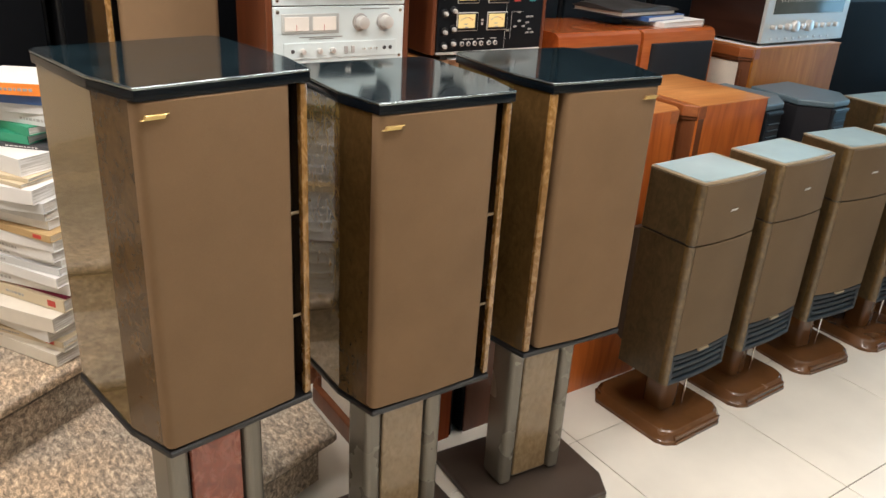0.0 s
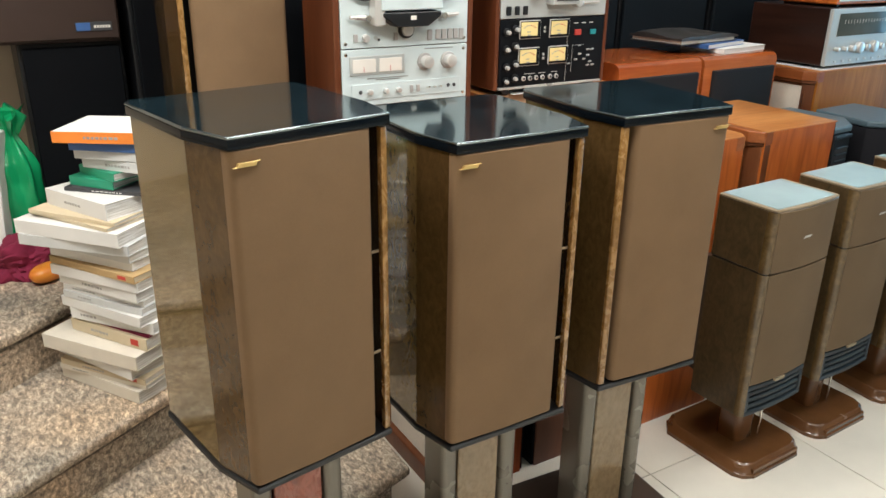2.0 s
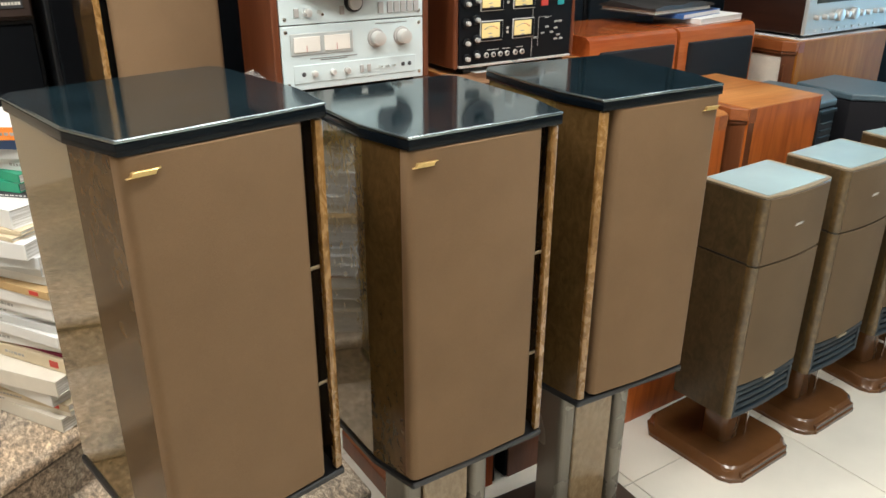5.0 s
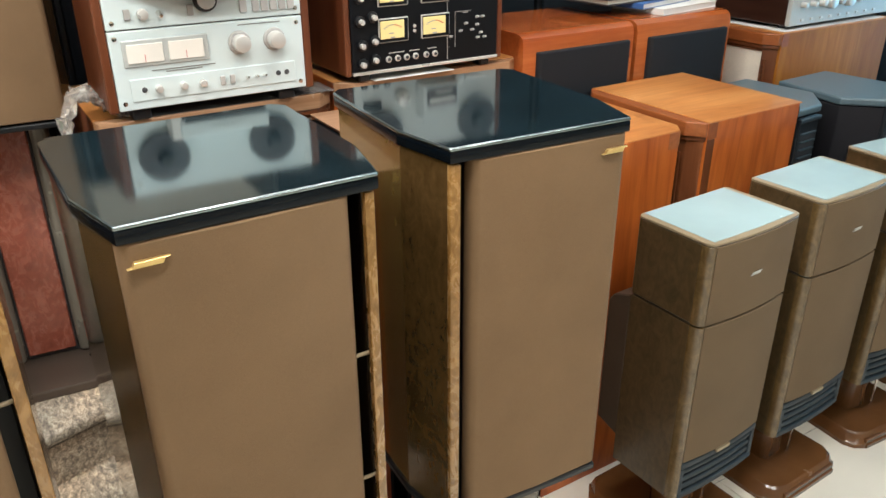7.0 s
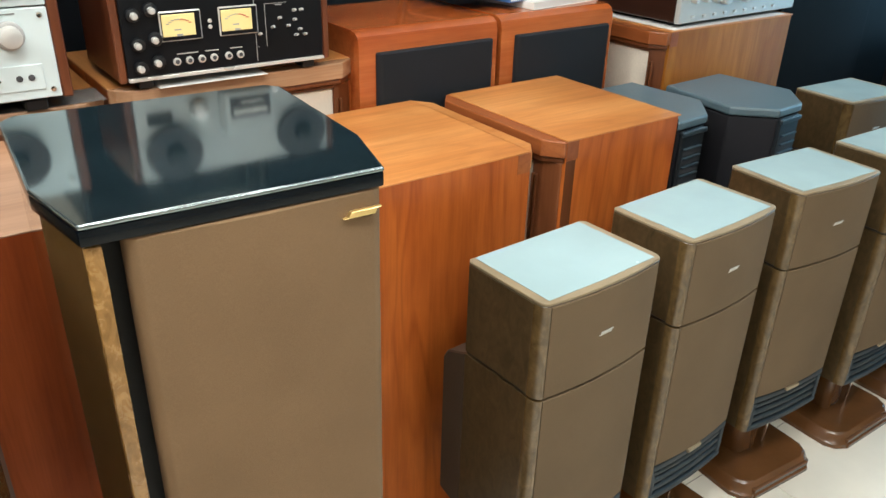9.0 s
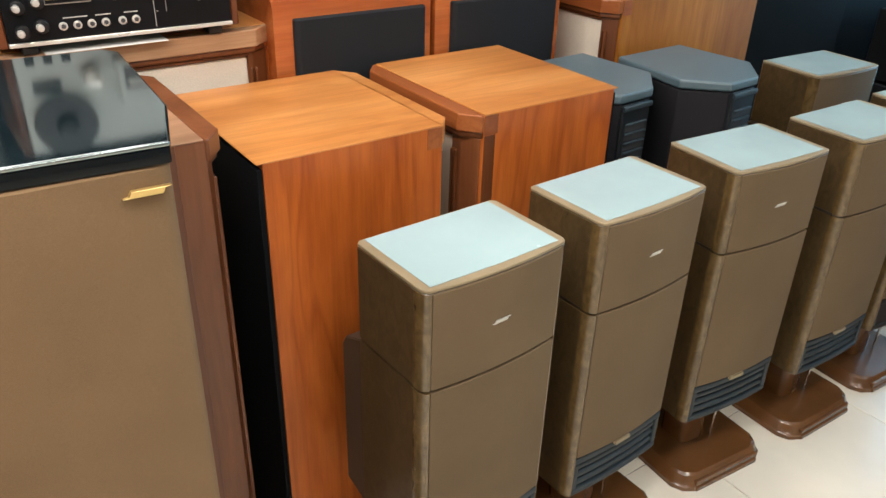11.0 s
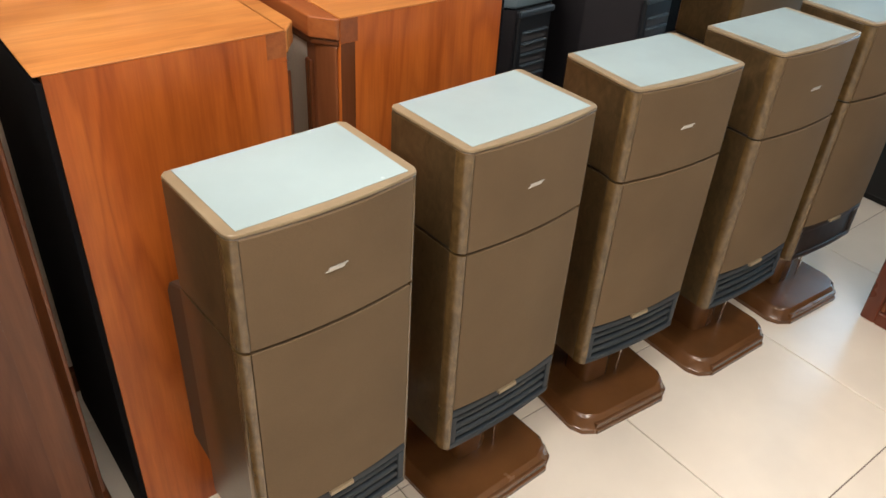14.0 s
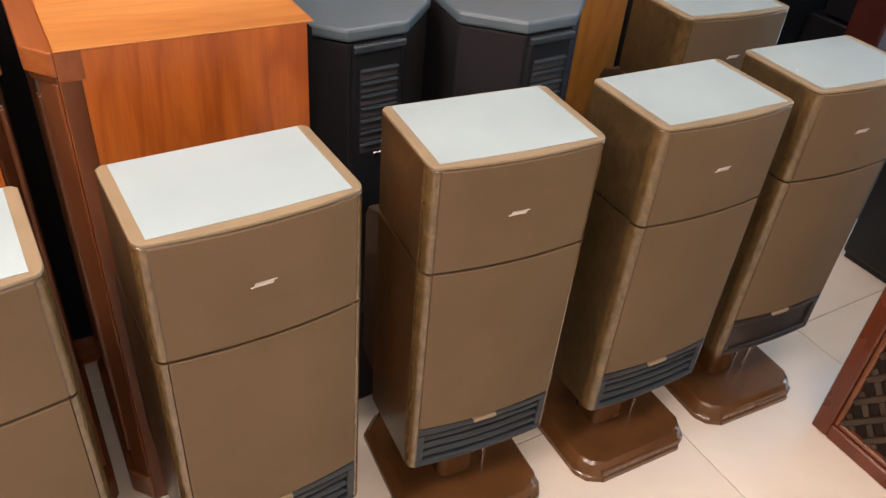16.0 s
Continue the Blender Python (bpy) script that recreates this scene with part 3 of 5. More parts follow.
        part("slat", prism(bmesh.new(), [(x, y + 0.001) for x, y in arc_front(pw - 0.014, 0.006, 6)] + [(x, y + 0.016) for x, y in arc_front(pw - 0.014, 0.006, 6)[::-1]], z, z + 0.0160, 0.0055, 3, edges="rim"), shade, port, "", True)
    if not louvred:
        part("port_panel", prism(bmesh.new(), [(x, y + 0.004) for x, y in arc_front(pw - 0.014, 0.006, 6)] + [(x, y + 0.015) for x, y in arc_front(pw - 0.014, 0.006, 6)[::-1]], T_H0 + 0.014, 0.318), shade, port)
    cube_part("label_plate", (-0.030, -0.0165, 0.330, 0.018, -0.007, 0.340), TAN_EDGE, tw, 0.001, "thin pale label")
    part("badge", badge_mesh(-0.003, 0.816, 0.62, -0.0150, -0.010), BADGE, tw, "small silver badge")
    return tw


def rounded(x0, y0, x1, y1, r, n=4):
    out = []
    for cx, cy, a in ((x0 + r, y0 + r, 180), (x1 - r, y0 + r, 270), (x1 - r, y1 - r, 0), (x0 + r, y1 - r, 90)):
        out += [(cx + r * math.cos(radians(a + 90 * k / n)), cy + r * math.sin(radians(a + 90 * k / n))) for k in range(n + 1)]
    return out


def pedestal(m, label):
    pd = thing("speaker_pedestal", m, label, "speaker stand", "brown pedestals")
    w, bm, rings = 0.163, bmesh.new(), []
    for z, inset in ((0.0, 0.0), (0.013, 0.0), (0.017, 0.004), (0.041, 0.011), (0.046, 0.017)):
        x, y0, y1, c = w - inset, -0.032 + inset, 0.335 - inset, 0.046
        rings.append([bm.verts.new((px, py, z)) for px, py in ((-x + c, y0), (x - c, y0), (x - c * 0.35, y0 + c * 0.35), (x, y0 + c), (x, y1 - c), (x - c, y1), (-x + c, y1), (-x, y1 - c), (-x, y0 + c), (-x + c * 0.35, y0 + c * 0.35))])
    for lo, hi in zip(rings, rings[1:]):
        for k in range(10):
            bm.faces.new((lo[k], lo[(k + 1) % 10], hi[(k + 1) % 10], hi[k]))
    bm.faces.new(rings[-1])
    bm.faces.new(rings[0][::-1])
    part("foot", bm, BROWN_BASE, pd, "satin brown foot with sloping sides", True)
    cube_part("front_step", (-w + 0.047, -0.0365, 0.0, w - 0.047, -0.024, 0.014), BROWN_BASE, pd, 0.002, "", 2)
    cube_part("front_moulding", (-w + 0.047, -0.0325, 0.016, w - 0.047, -0.018, 0.032), BROWN_BASE, pd, 0.003, "", 2)
    part("stem", prism(bmesh.new(), rounded(-0.060, 0.085, 0.030, 0.175, 0.02), 0.046, T_H0, 0.0), BROWN_BASE, pd, "", True)
    part("rod", rod(bmesh.new(), (0.040, 0.075, 0.046), (0.040, 0.075, T_H0), 0.004, n=10), CHROME, pd, "thin chrome rod")
    return pd


TOWERS = [(1.990, 1.337, 2.2), (2.397, 1.357, 2.2), (2.817, 1.361, -4.5), (3.237, 1.331, -1.6), (3.627, 1.330, -3.2), (3.655, 1.706, -4.0)]
tower = small_tower(pose(TOWERS[0][0], TOWERS[0][1], 0, 0, 0, TOWERS[0][2]), "bronze two-section tower speaker with pale top on a brown pedestal")
ped = pedestal(pose(TOWERS[0][0] + 0.02, TOWERS[0][1] - 0.01, 0, 0, 0, TOWERS[0][2]), "satin brown wooden pedestal with stepped edge standing on the tiles")
for k, (x, y, yaw) in enumerate(TOWERS[1:]):
    if k == 3:
        small_tower(pose(x, y, 0, 0, 0, yaw), "bronze tower speaker with a plain dark port on a brown pedestal", False)
    else:
        copy_thing(tower, pose(x, y, 0, 0, 0, yaw))
    copy_thing(ped, pose(x + 0.02, y - 0.01, 0, 0, 0, yaw))

# ---- vintage wooden cabinets with moulded fronts ----


def moulded_cabinet(m, w, d, h, side_mat, top_mat, label, mould=None, md=0.036, pw=0.06, stile=0.0):
    """The moulded front faces -y; w is across the front, md and pw the depth and width of its mouldings."""
    cb = thing("wooden_speaker", m, label, "speaker", "vintage wooden speakers")
    mould = mould or MOULD_TOP
    c = 0.042
    hw = w / 2
    part("body", prism(bmesh.new(), [(-hw, md), (hw, md), (hw, d - 0.012), (-hw, d - 0.012)], 0, h - 0.003), side_mat, cb)
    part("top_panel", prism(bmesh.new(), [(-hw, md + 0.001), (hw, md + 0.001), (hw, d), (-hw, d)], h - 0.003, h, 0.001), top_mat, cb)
    ring = [(-hw + c, 0.0), (hw - c, 0.0), (hw, c * 0.8), (hw, md + 0.0005), (-hw, md + 0.0005), (-hw, c * 0.8)]
    part("top_moulding", prism(bmesh.new(), ring, h - 0.040, h - 0.001, 0.003, 2), mould, cb, "chamfered wooden moulding")
    part("top_bead", prism(bmesh.new(), [(x * 0.985, y + 0.006 if y < md else y) for x, y in ring], h - 0.054, h - 0.040, 0.004, 2), MOULD, cb, "dark bead under the moulding")
    part("base_moulding", prism(bmesh.new(), ring, 0.0, 0.07, 0.005, 2), MOULD, cb, "walnut base moulding")
    for sx in (-1, 1):
        col = [(sx * (hw - pw), 0.016), (sx * (hw - c - 0.006), 0.016), (sx * (hw - 0.008), min(md - 0.004, 0.05)), (sx * (hw - 0.008), md - 0.0005), (sx * (hw - pw), md - 0.0005)]
        pil = part("pilaster", prism(bmesh.new(), col, 0.07, h - 0.054, 0.002), MOULD, cb, "dark walnut corner pilaster")
        for k in (pw - 0.006, pw - 0.018):
            part("reed", box(bmesh.new(), sx * (hw - k) - 0.003, 0.009, 0.11, sx * (hw - k) + 0.003, 0.018, h - 0.09, 0.002), MOULD, pil)
        if stile:
            cube_part("side_stile", (sx * (hw - 0.002), md + 0.0005, 0.0, sx * (hw + 0.0009), md + stile, h - (0.004 if mould is MOULD else 0.047)), MOULD, cb, 0.0, "dark walnut stile")
        if mould is not MOULD:
            cube_part("corner_block", (sx * (hw - 0.002), md + 0.0005, h - 0.046, sx * (hw + 0.0007), md + 0.036, h - 0.003), MOULD_TOP, cb, 0.0, "darker inlaid corner block")
    cube_part("grille_panel", (-hw + pw, 0.020, 0.07, hw - pw, md - 0.0005, h - 0.064), BEIGE_CLOTH, cb, 0.003, "beige woven grille")
    cube_part("rail", (-hw + pw, 0.014, h - 0.064, hw - pw, md - 0.0005, h - 0.055), MOULD, cb, 0.002)
    cube_part("back_panel", (-hw + 0.004, d - 0.012, 0.004, hw - 0.004, d - 0.001, h - 0.014), BLACK_CLOTH, cb, 0.001, "black back panel")
    return cb


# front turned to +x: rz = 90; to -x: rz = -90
moulded_cabinet(pose(2.156, 1.926, 0, 0, 0, 90), 0.455, 0.431, 1.022, TEAK, TEAK_TOP_LIT, "orange teak speaker turned sideways beside its twin", TEAK_TOP_LIT)
moulded_cabinet(pose(2.184, 1.918, 0, 0, 0, -90), 0.445, 0.428, 1.026, TEAK, TEAK_TOP_LIT, "orange teak speaker facing its twin", None, 0.040, 0.080, 0.030)
moulded_cabinet(pose(0.955, 1.918, 0, 0, 0, -90), 0.44, 0.315, 1.085, TEAK_RED, BROWN_TOP_LIT, "reddish brown wooden speaker facing away from its twin", MOULD, 0.040, 0.07, 0.050)
moulded_cabinet(pose(1.680, 1.918, 0, 0, 0, 90), 0.44, 0.375, 1.085, BROWN_SIDE, BROWN_TOP_LIT, "reddish brown wooden speaker turned sideways behind the stands", MOULD, 0.040, 0.07, 0.050)
# Body is dark brown in place of teak: its shade is in the colour.
moulded_cabinet(pose(1.115, 2.195, 0, 0, 0, 0), 0.57, 0.42, 1.118, BROWN_SIDE, TEAK_TOP_LIT, "wooden speaker carrying a silver tape deck", PALE_VENEER)
moulded_cabinet(pose(1.695, 2.185, 0, 0, 0, 0), 0.575, 0.42, 1.133, TEAK, TEAK_TOP_LIT, "wooden speaker with beige grille carrying a black tape deck", PALE_VENEER)
moulded_cabinet(pose(2.965, 2.295, 0, 0, 0, -90), 0.44, 0.70, 1.120, GOLDEN, TEAK_TOP_LIT, "orange wooden speaker carrying a receiver", None, 0.05, 0.045)


def cherry_speaker(m):
    w, d, h = 0.43, 0.36, 1.20
    sp = thing("cherry_speaker", m, "glossy cherry speaker with rounded top and black grille", "speaker", "cherry speakers")
    prof = [(0, 0), (0, h - 0.03), (0.006, h - 0.012), (0.02, h - 0.003), (0.04, h), (d, h), (d, 0)]
    bm = bmesh.new()
    lo = [bm.verts.new((-w / 2, y, z)) for y, z in prof]
    hi = [bm.verts.new((w / 2, y, z)) for y, z in prof]
    bm.faces.new(lo)
    bm.faces.new(hi[::-1])
    for i in range(len(prof)):
        j = (i + 1) % len(prof)
        bm.faces.new((lo[i], hi[i], hi[j], lo[j]))
    bmesh.ops.recalc_face_normals(bm, faces=bm.faces[:])
    part("body", bm, CHERRY, sp, "", True)
    bm = prism(bmesh.new(), [(-w / 2 + 0.055, -0.018), (w / 2 - 0.03, -0.018), (w / 2 - 0.022, -0.010), (w / 2 - 0.022, 0.003), (-w / 2 + 0.047, 0.003), (-w / 2 + 0.047, -0.010)], 0.10, h - 0.052, 0.003)
    part("grille", bm, CHERRY_CLOTH, sp, "charcoal cloth grille")
    return sp


ch = cherry_speaker(pose(2.195, 2.175, 0))
copy_thing(ch, pose(2.638, 2.172, 0))

# ---- dark slate octagonal speakers ----


def slate_speaker(m):
    sp = thing("slate_speaker", m, "dark slate plastic speaker with cut corners and louvres", "speaker", "slate speakers")
    pts = [(-0.098, 0.094), (0, 0), (0.122, 0.008), (0.228, 0.112), (0.205, 0.355), (-0.068, 0.345)]
    h = 0.975
    cx, cy = 0.065, 0.18
    body = [(cx + (x - cx) * 0.965, cy + (y - cy) * 0.965) for x, y in pts]
    part("body", prism(bmesh.new(), body, 0, h - 0.028, 0.004, 2), SLATE_CLOTH, sp, "black cloth-covered body")
    part("top_panel", prism(bmesh.new(), pts, h - 0.025, h, 0.006, 2), SLATE_TOP_LIT, sp, "slate top with bluish reflected light in its colour")
    a, b = Vector((body[1][0], body[1][1], 0)), Vector((body[2][0], body[2][1], 0))
    u = (b - a).normalized()
    ang = math.atan2(u.y, u.x)
    base = Matrix.Translation(a) @ Matrix.Rotation(ang, 4, "Z")
    vent = part("vent_panel", box(bmesh.new(), 0.006, -0.010, 0.30, 0.112, 0.004, h - 0.030, 0.004, 1, base), SLATE_DARK, sp, "louvred slate panel")
    part("vent_lip", box(bmesh.new(), 0.004, -0.016, h - 0.044, 0.114, -0.008, h - 0.030, 0.003, 2, base), GREY_BLACK, vent)
    for k in range(7):
        z = h - 0.082 - 0.0255 * k
        part("slot", box(bmesh.new(), 0.020, -0.0108, z - 0.0165, 0.098, -0.0095, z, 0.0, 1, base), INK, vent)
        part("louvre", box(bmesh.new(), 0.020, -0.018, z, 0.098, -0.006, z + 0.005, 0.002, 2, base), GREY_BLACK, vent)
    part("badge", box(bmesh.new(), 0.050, -0.0125, 0.712, 0.082, -0.008, 0.719, 0.001, 1, base), CHROME, sp)
    return sp


sl = slate_speaker(pose(3.035, 1.683, 0))
copy_thing(sl, pose(2.700, 1.756, 0))

# ---- tape decks ----


def knob(name, parent, x, z, r, y, depth, mat, label="", n=20):
    return part(name, rod(bmesh.new(), (x, y, z), (x, y - depth, z), r, r * 0.92, n, min(r, depth) * 0.18), mat, parent, label, True)


def silver_deck(m):
    w, h, d = 0.475, 0.475, 0.24
    dk = thing("reel_tape_deck", m, "silver reel tape deck in a walnut case", "tape deck")
    for sx in (-1, 1):
        cube_part("side_panel", (sx * w / 2, 0.0, 0.022, sx * (w / 2 - 0.020), d, h), WALNUT, dk, 0.003, "walnut case side")
    cube_part("case", (-w / 2 + 0.020, 0.012, 0.024, w / 2 - 0.020, d - 0.004, h - 0.002), BLACK, dk, 0.002)
    cube_part("upper_panel", (-w / 2 + 0.021, -0.002, 0.197, w / 2 - 0.021, 0.012, h - 0.004), SILVER, dk, 0.002, "brushed silver transport panel")
    cube_part("lower_panel", (-w / 2 + 0.021, -0.002, 0.026, w / 2 - 0.021, 0.012, 0.194), SILVER, dk, 0.002, "brushed silver control panel")
    for sx in (-1, 1):
        cube_part("foot", (sx * 0.19, 0.01, 0.0, sx * 0.15, 0.20, 0.022), BLACK, dk, 0.003)
    x0 = -w / 2
    # meters
    fr = cube_part("meter_bezel", (x0 + 0.0445, -0.006, 0.118, x0 + 0.228, -0.0015, 0.175), DULL_SILVER, dk, 0.002, "pale grey meter bezel")
    for k in range(2):
        a = x0 + 0.053 + 0.088 * k
        mt = cube_part("meter", (a, -0.0085, 0.126, a + 0.076, -0.0055, 0.166), METER_WHITE, dk, 0.001, "white level meter")
        bm = box(bmesh.new(), a + 0.036, -0.0092, 0.128, a + 0.0372, -0.0086, 0.144)
        part("needle", bm, RED, mt)
    for kx in (0.300, 0.383):
        kb = knob("knob", dk, x0 + kx, 0.147, 0.027, -0.002, 0.006, PALE_METAL, "large silver knob", 28)
        part("knob_cap", rod(bmesh.new(), (x0 + kx, -0.008, 0.147), (x0 + kx, -0.032, 0.147), 0.020, 0.0185, 28, 0.002), SILVER_KNOB, kb, "", True)
    # recessed lower strip with small controls
    cube_part("control_strip", (x0 + 0.050, -0.0045, 0.044, x0 + 0.428, -0.0015, 0.092), SILVER, dk, 0.001, "recessed silver strip")
    for kx in (0.078, 0.385, 0.406):
        knob("jack", dk, x0 + kx, 0.068, 0.0062, -0.0045, 0.002, INK, "black socket", 14)
    for kx in (0.108, 0.162, 0.205):
        knob("small_knob", dk, x0 + kx, 0.068, 0.0085, -0.0045, 0.014, SILVER_KNOB, "", 16)
    for kx in (0.245, 0.268):
        cube_part("push_button", (x0 + kx, -0.010, 0.058, x0 + kx + 0.011, -0.0045, 0.078), PALE_METAL, dk, 0.001)
    for kx in (0.308, 0.330, 0.350):
        part("lever", rod(bmesh.new(), (x0 + kx, -0.0045, 0.067), (x0 + kx, -0.020, 0.070), 0.0035, 0.0025, 10), CHROME, dk)
    for kx, kz in ((0.034, 0.180), (0.034, 0.042), (0.440, 0.180), (0.440, 0.042), (0.034, 0.212), (0.440, 0.212), (0.034, 0.445), (0.440, 0.445)):
        knob("screw", dk, x0 + kx, kz, 0.0055, -0.002, 0.002, CHROME, "", 12)
    # transport buttons
    for k in range(6):
        a = x0 + 0.308 + 0.021 * k + (0.008 if k else 0)
        cube_part("push_button", (a, -0.008, 0.212, a + 0.016, -0.002, 0.242), PALE_METAL, dk, 0.001)
    for kx in (0.060, 0.192):
        cube_part("push_button", (x0 + kx, -0.007, 0.216, x0 + kx + 0.013, -0.002, 0.238), PALE_METAL, dk, 0.001)
    knob("small_knob", dk, x0 + 0.098, 0.226, 0.012, -0.002, 0.014, SILVER_KNOB, "", 18)
    part("lever", rod(bmesh.new(), (x0 + 0.132, -0.002, 0.226), (x0 + 0.132, -0.024, 0.222), 0.006, 0.004, 12), CHROME, dk)
    # head block
    hb = cube_part("head_cover", (x0 + 0.132, -0.050, 0.305, x0 + 0.336, -0.002, 0.340), SILVER, dk, 0.004, "silver head cover", 2)
    cube_part("cover_end", (x0 + 0.112, -0.046, 0.262, x0 + 0.146, -0.002, 0.342), SILVER_KNOB, dk, 0.004, "pale end block of the head cover", 2)
    cover = prism(bmesh.new(), [(-0.096, 0.0), (0.096, 0.0), (0.096, -0.012), (0.052, -0.042), (-0.052, -0.042), (-0.096, -0.012)], 0, 0.052, 0.003, 1, Matrix.Translation((x0 + 0.233, -0.002, 0.300)) @ Matrix.Rotation(radians(90), 4, "X"))
    part("head_shield", cover, BLACK, dk, "black head shield")
    cube_part("label_plate", (x0 + 0.224, -0.056, 0.278, x0 + 0.242, -0.0535, 0.290), METER_WHITE, hb, 0.0005)
    bm = bmesh.new()
    box(bm, x0 + 0.205, -0.052, 0.322, x0 + 0.261, -0.0505, 0.322)
    part("lettering", bm, INK, hb)
    knob("capstan_ring", dk, x0 + 0.233, 0.246, 0.027, -0.002, 0.012, BLACK, "black ring", 28)
    knob("capstan_roller", dk, x0 + 0.233, 0.246, 0.020, -0.012, 0.010, SILVER_KNOB, "silver roller", 28)
    for kx, sx in ((0.100, -1), (0.356, 1)):
        arm = part("tension_arm", rod(bmesh.new(), (x0 + kx, -0.016, 0.284), (x0 + kx + sx * 0.055, -0.016, 0.284 + 0.003), 0.008, 0.005, 12), SILVER_KNOB, dk, "", True)
        part("guide", rod(bmesh.new(), (x0 + kx, -0.002, 0.284), (x0 + kx, -0.030, 0.284), 0.010, 0.009, 14), CHROME, arm)
    # reel tables and reels
    for sx in (-1, 1):
        reel = part("reel", rod(bmesh.new(), (sx * 0.128 - 0.013, -0.006, 0.387), (sx * 0.128 - 0.013, -0.016, 0.387), 0.056, n=36), INK, dk, "dark reel table")
        part("reel_hub", rod(bmesh.new(), (sx * 0.128 - 0.013, -0.016, 0.387), (sx * 0.128 - 0.013, -0.034, 0.387), 0.018, 0.014, 20, 0.002), BLACK, reel, "", True)
    bm = bmesh.new()
    for a, b, z in ((0.10, 0.24, 0.106), (0.13, 0.21, 0.101), (0.30, 0.40, 0.184)):
        box(bm, x0 + a, -0.003, z, x0 + b, -0.0018, z + 0.0022)
    part("lettering", bm, GREY_PANEL, dk)
    return dk


def black_deck(m):
    w, h, d = 0.475, 0.47, 0.25
    dk = thing("reel_tape_deck", m, "black and grey four-meter reel tape deck in a walnut case", "tape deck")
    x0 = -w / 2
    for sx in (-1, 1):
        cube_part("side_panel", (sx * w / 2, 0.0, 0.016, sx * (w / 2 - 0.016), d, h), WALNUT, dk, 0.003, "walnut case side")
    cube_part("case", (x0 + 0.016, 0.012, 0.018, -x0 - 0.016, d - 0.004, h - 0.002), BLACK, dk, 0.002)
    cube_part("upper_panel", (x0 + 0.017, -0.002, 0.2465, -x0 - 0.017, 0.012, h - 0.003), DULL_SILVER, dk, 0.002, "silver-grey transport panel")
    cube_part("lower_panel", (x0 + 0.017, -0.002, 0.026, -x0 - 0.017, 0.012, 0.2435), DECK_BLACK, dk, 0.002, "black meter panel")
    cube_part("trim", (x0 + 0.017, -0.006, 0.018, -x0 - 0.017, 0.010, 0.0255), SILVER_KNOB, dk, 0.001, "silver edge trim")
    for sx in (-1, 1):
        cube_part("foot", (sx * 0.20, 0.004, 0.0, sx * 0.17, 0.05, 0.016), BLACK, dk, 0.003)
    for r, z in ((0, 0.180), (1, 0.092)):
        for c in range(2):
            a = x0 + 0.091 + 0.124 * c
            bz = cube_part("meter_bezel", (a, -0.007, z, a + 0.086, -0.0015, z + 0.060), SILVER_KNOB, dk, 0.002, "silver meter bezel")
            cube_part("meter_window", (a + 0.0025, -0.0078, z + 0.0025, a + 0.0835, -0.0060, z + 0.0575), DECK_BLACK, bz, 0.0005, "black meter surround")
            mt = cube_part("meter", (a + 0.004, -0.0095, z + 0.010, a + 0.072, -0.0075, z + 0.054), METER, dk, 0.001, "cream level meter")
            dial, hot = bmesh.new(), bmesh.new()
            for k in range(9):
                q = radians(50 + 80 * k / 8)
                px, pz = a + 0.038 + 0.036 * math.cos(q), z + 0.010 + 0.034 * math.sin(q)
                box(hot if k < 4 else dial, px - 0.0032, -0.0101, pz - 0.0008, px + 0.0032, -0.0094, pz + 0.0008, 0, 1)
            box(dial, a + 0.028, -0.0101, z + 0.022, a + 0.042, -0.0094, z + 0.0245)
            box(dial, a + 0.032, -0.0101, z + 0.0105, a + 0.044, -0.0094, z + 0.0145)
            part("scale", dial, PRINT, mt)
            part("red_scale", hot, RED, mt)
    for z in (0.205, 0.150, 0.092, 0.046):
        for kx in (0.040, 0.075):
            kb = knob("knob", dk, x0 + kx + (0.004 if z < 0.1 else 0), z + (0.008 if kx > 0.05 else 0), 0.0145, -0.002, 0.010, BLACK, "black knob skirt", 18)
            part("knob_cap", rod(bmesh.new(), (x0 + kx, -0.012, z + (0.008 if kx > 0.05 else 0)), (x0 + kx, -0.024, z + (0.008 if kx > 0.05 else 0)), 0.0072, 0.0066, 16, 0.001), SILVER_KNOB, kb, "", True)
    for k in range(6):
        jk = knob("jack", dk, x0 + 0.118 + 0.0265 * k + (0.006 if k > 3 else 0), 0.050, 0.0085, -0.002, 0.005, SILVER_KNOB, "silver ringed socket", 16)
        part("socket", rod(bmesh.new(), (x0 + 0.118 + 0.0265 * k + (0.006 if k > 3 else 0), -0.0068, 0.050), (x0 + 0.118 + 0.0265 * k + (0.006 if k > 3 else 0), -0.0078, 0.050), 0.0045, n=12), INK, jk)
    for kz in (0.206, 0.194, 0.118, 0.106):
        knob("lamp", dk, x0 + 0.196, kz + 0.008, 0.0045, -0.002, 0.004, SILVER_KNOB, "", 12)
    cube_part("push_button", (x0 + 0.326, -0.008, 0.184, x0 + 0.352, -0.002, 0.202), RED, dk, 0.001, "red button")
    cube_part("push_button", (x0 + 0.394, -0.008, 0.184, x0 + 0.418, -0.002, 0.200), TEAL, dk, 0.001, "teal button")
    for k in range(3):
        cube_part("label_plate", (x0 + 0.322 + 0.033 * k, -0.003, 0.222, x0 + 0.340 + 0.033 * k, -0.0015, 0.225), METER_WHITE, dk, 0.0003)
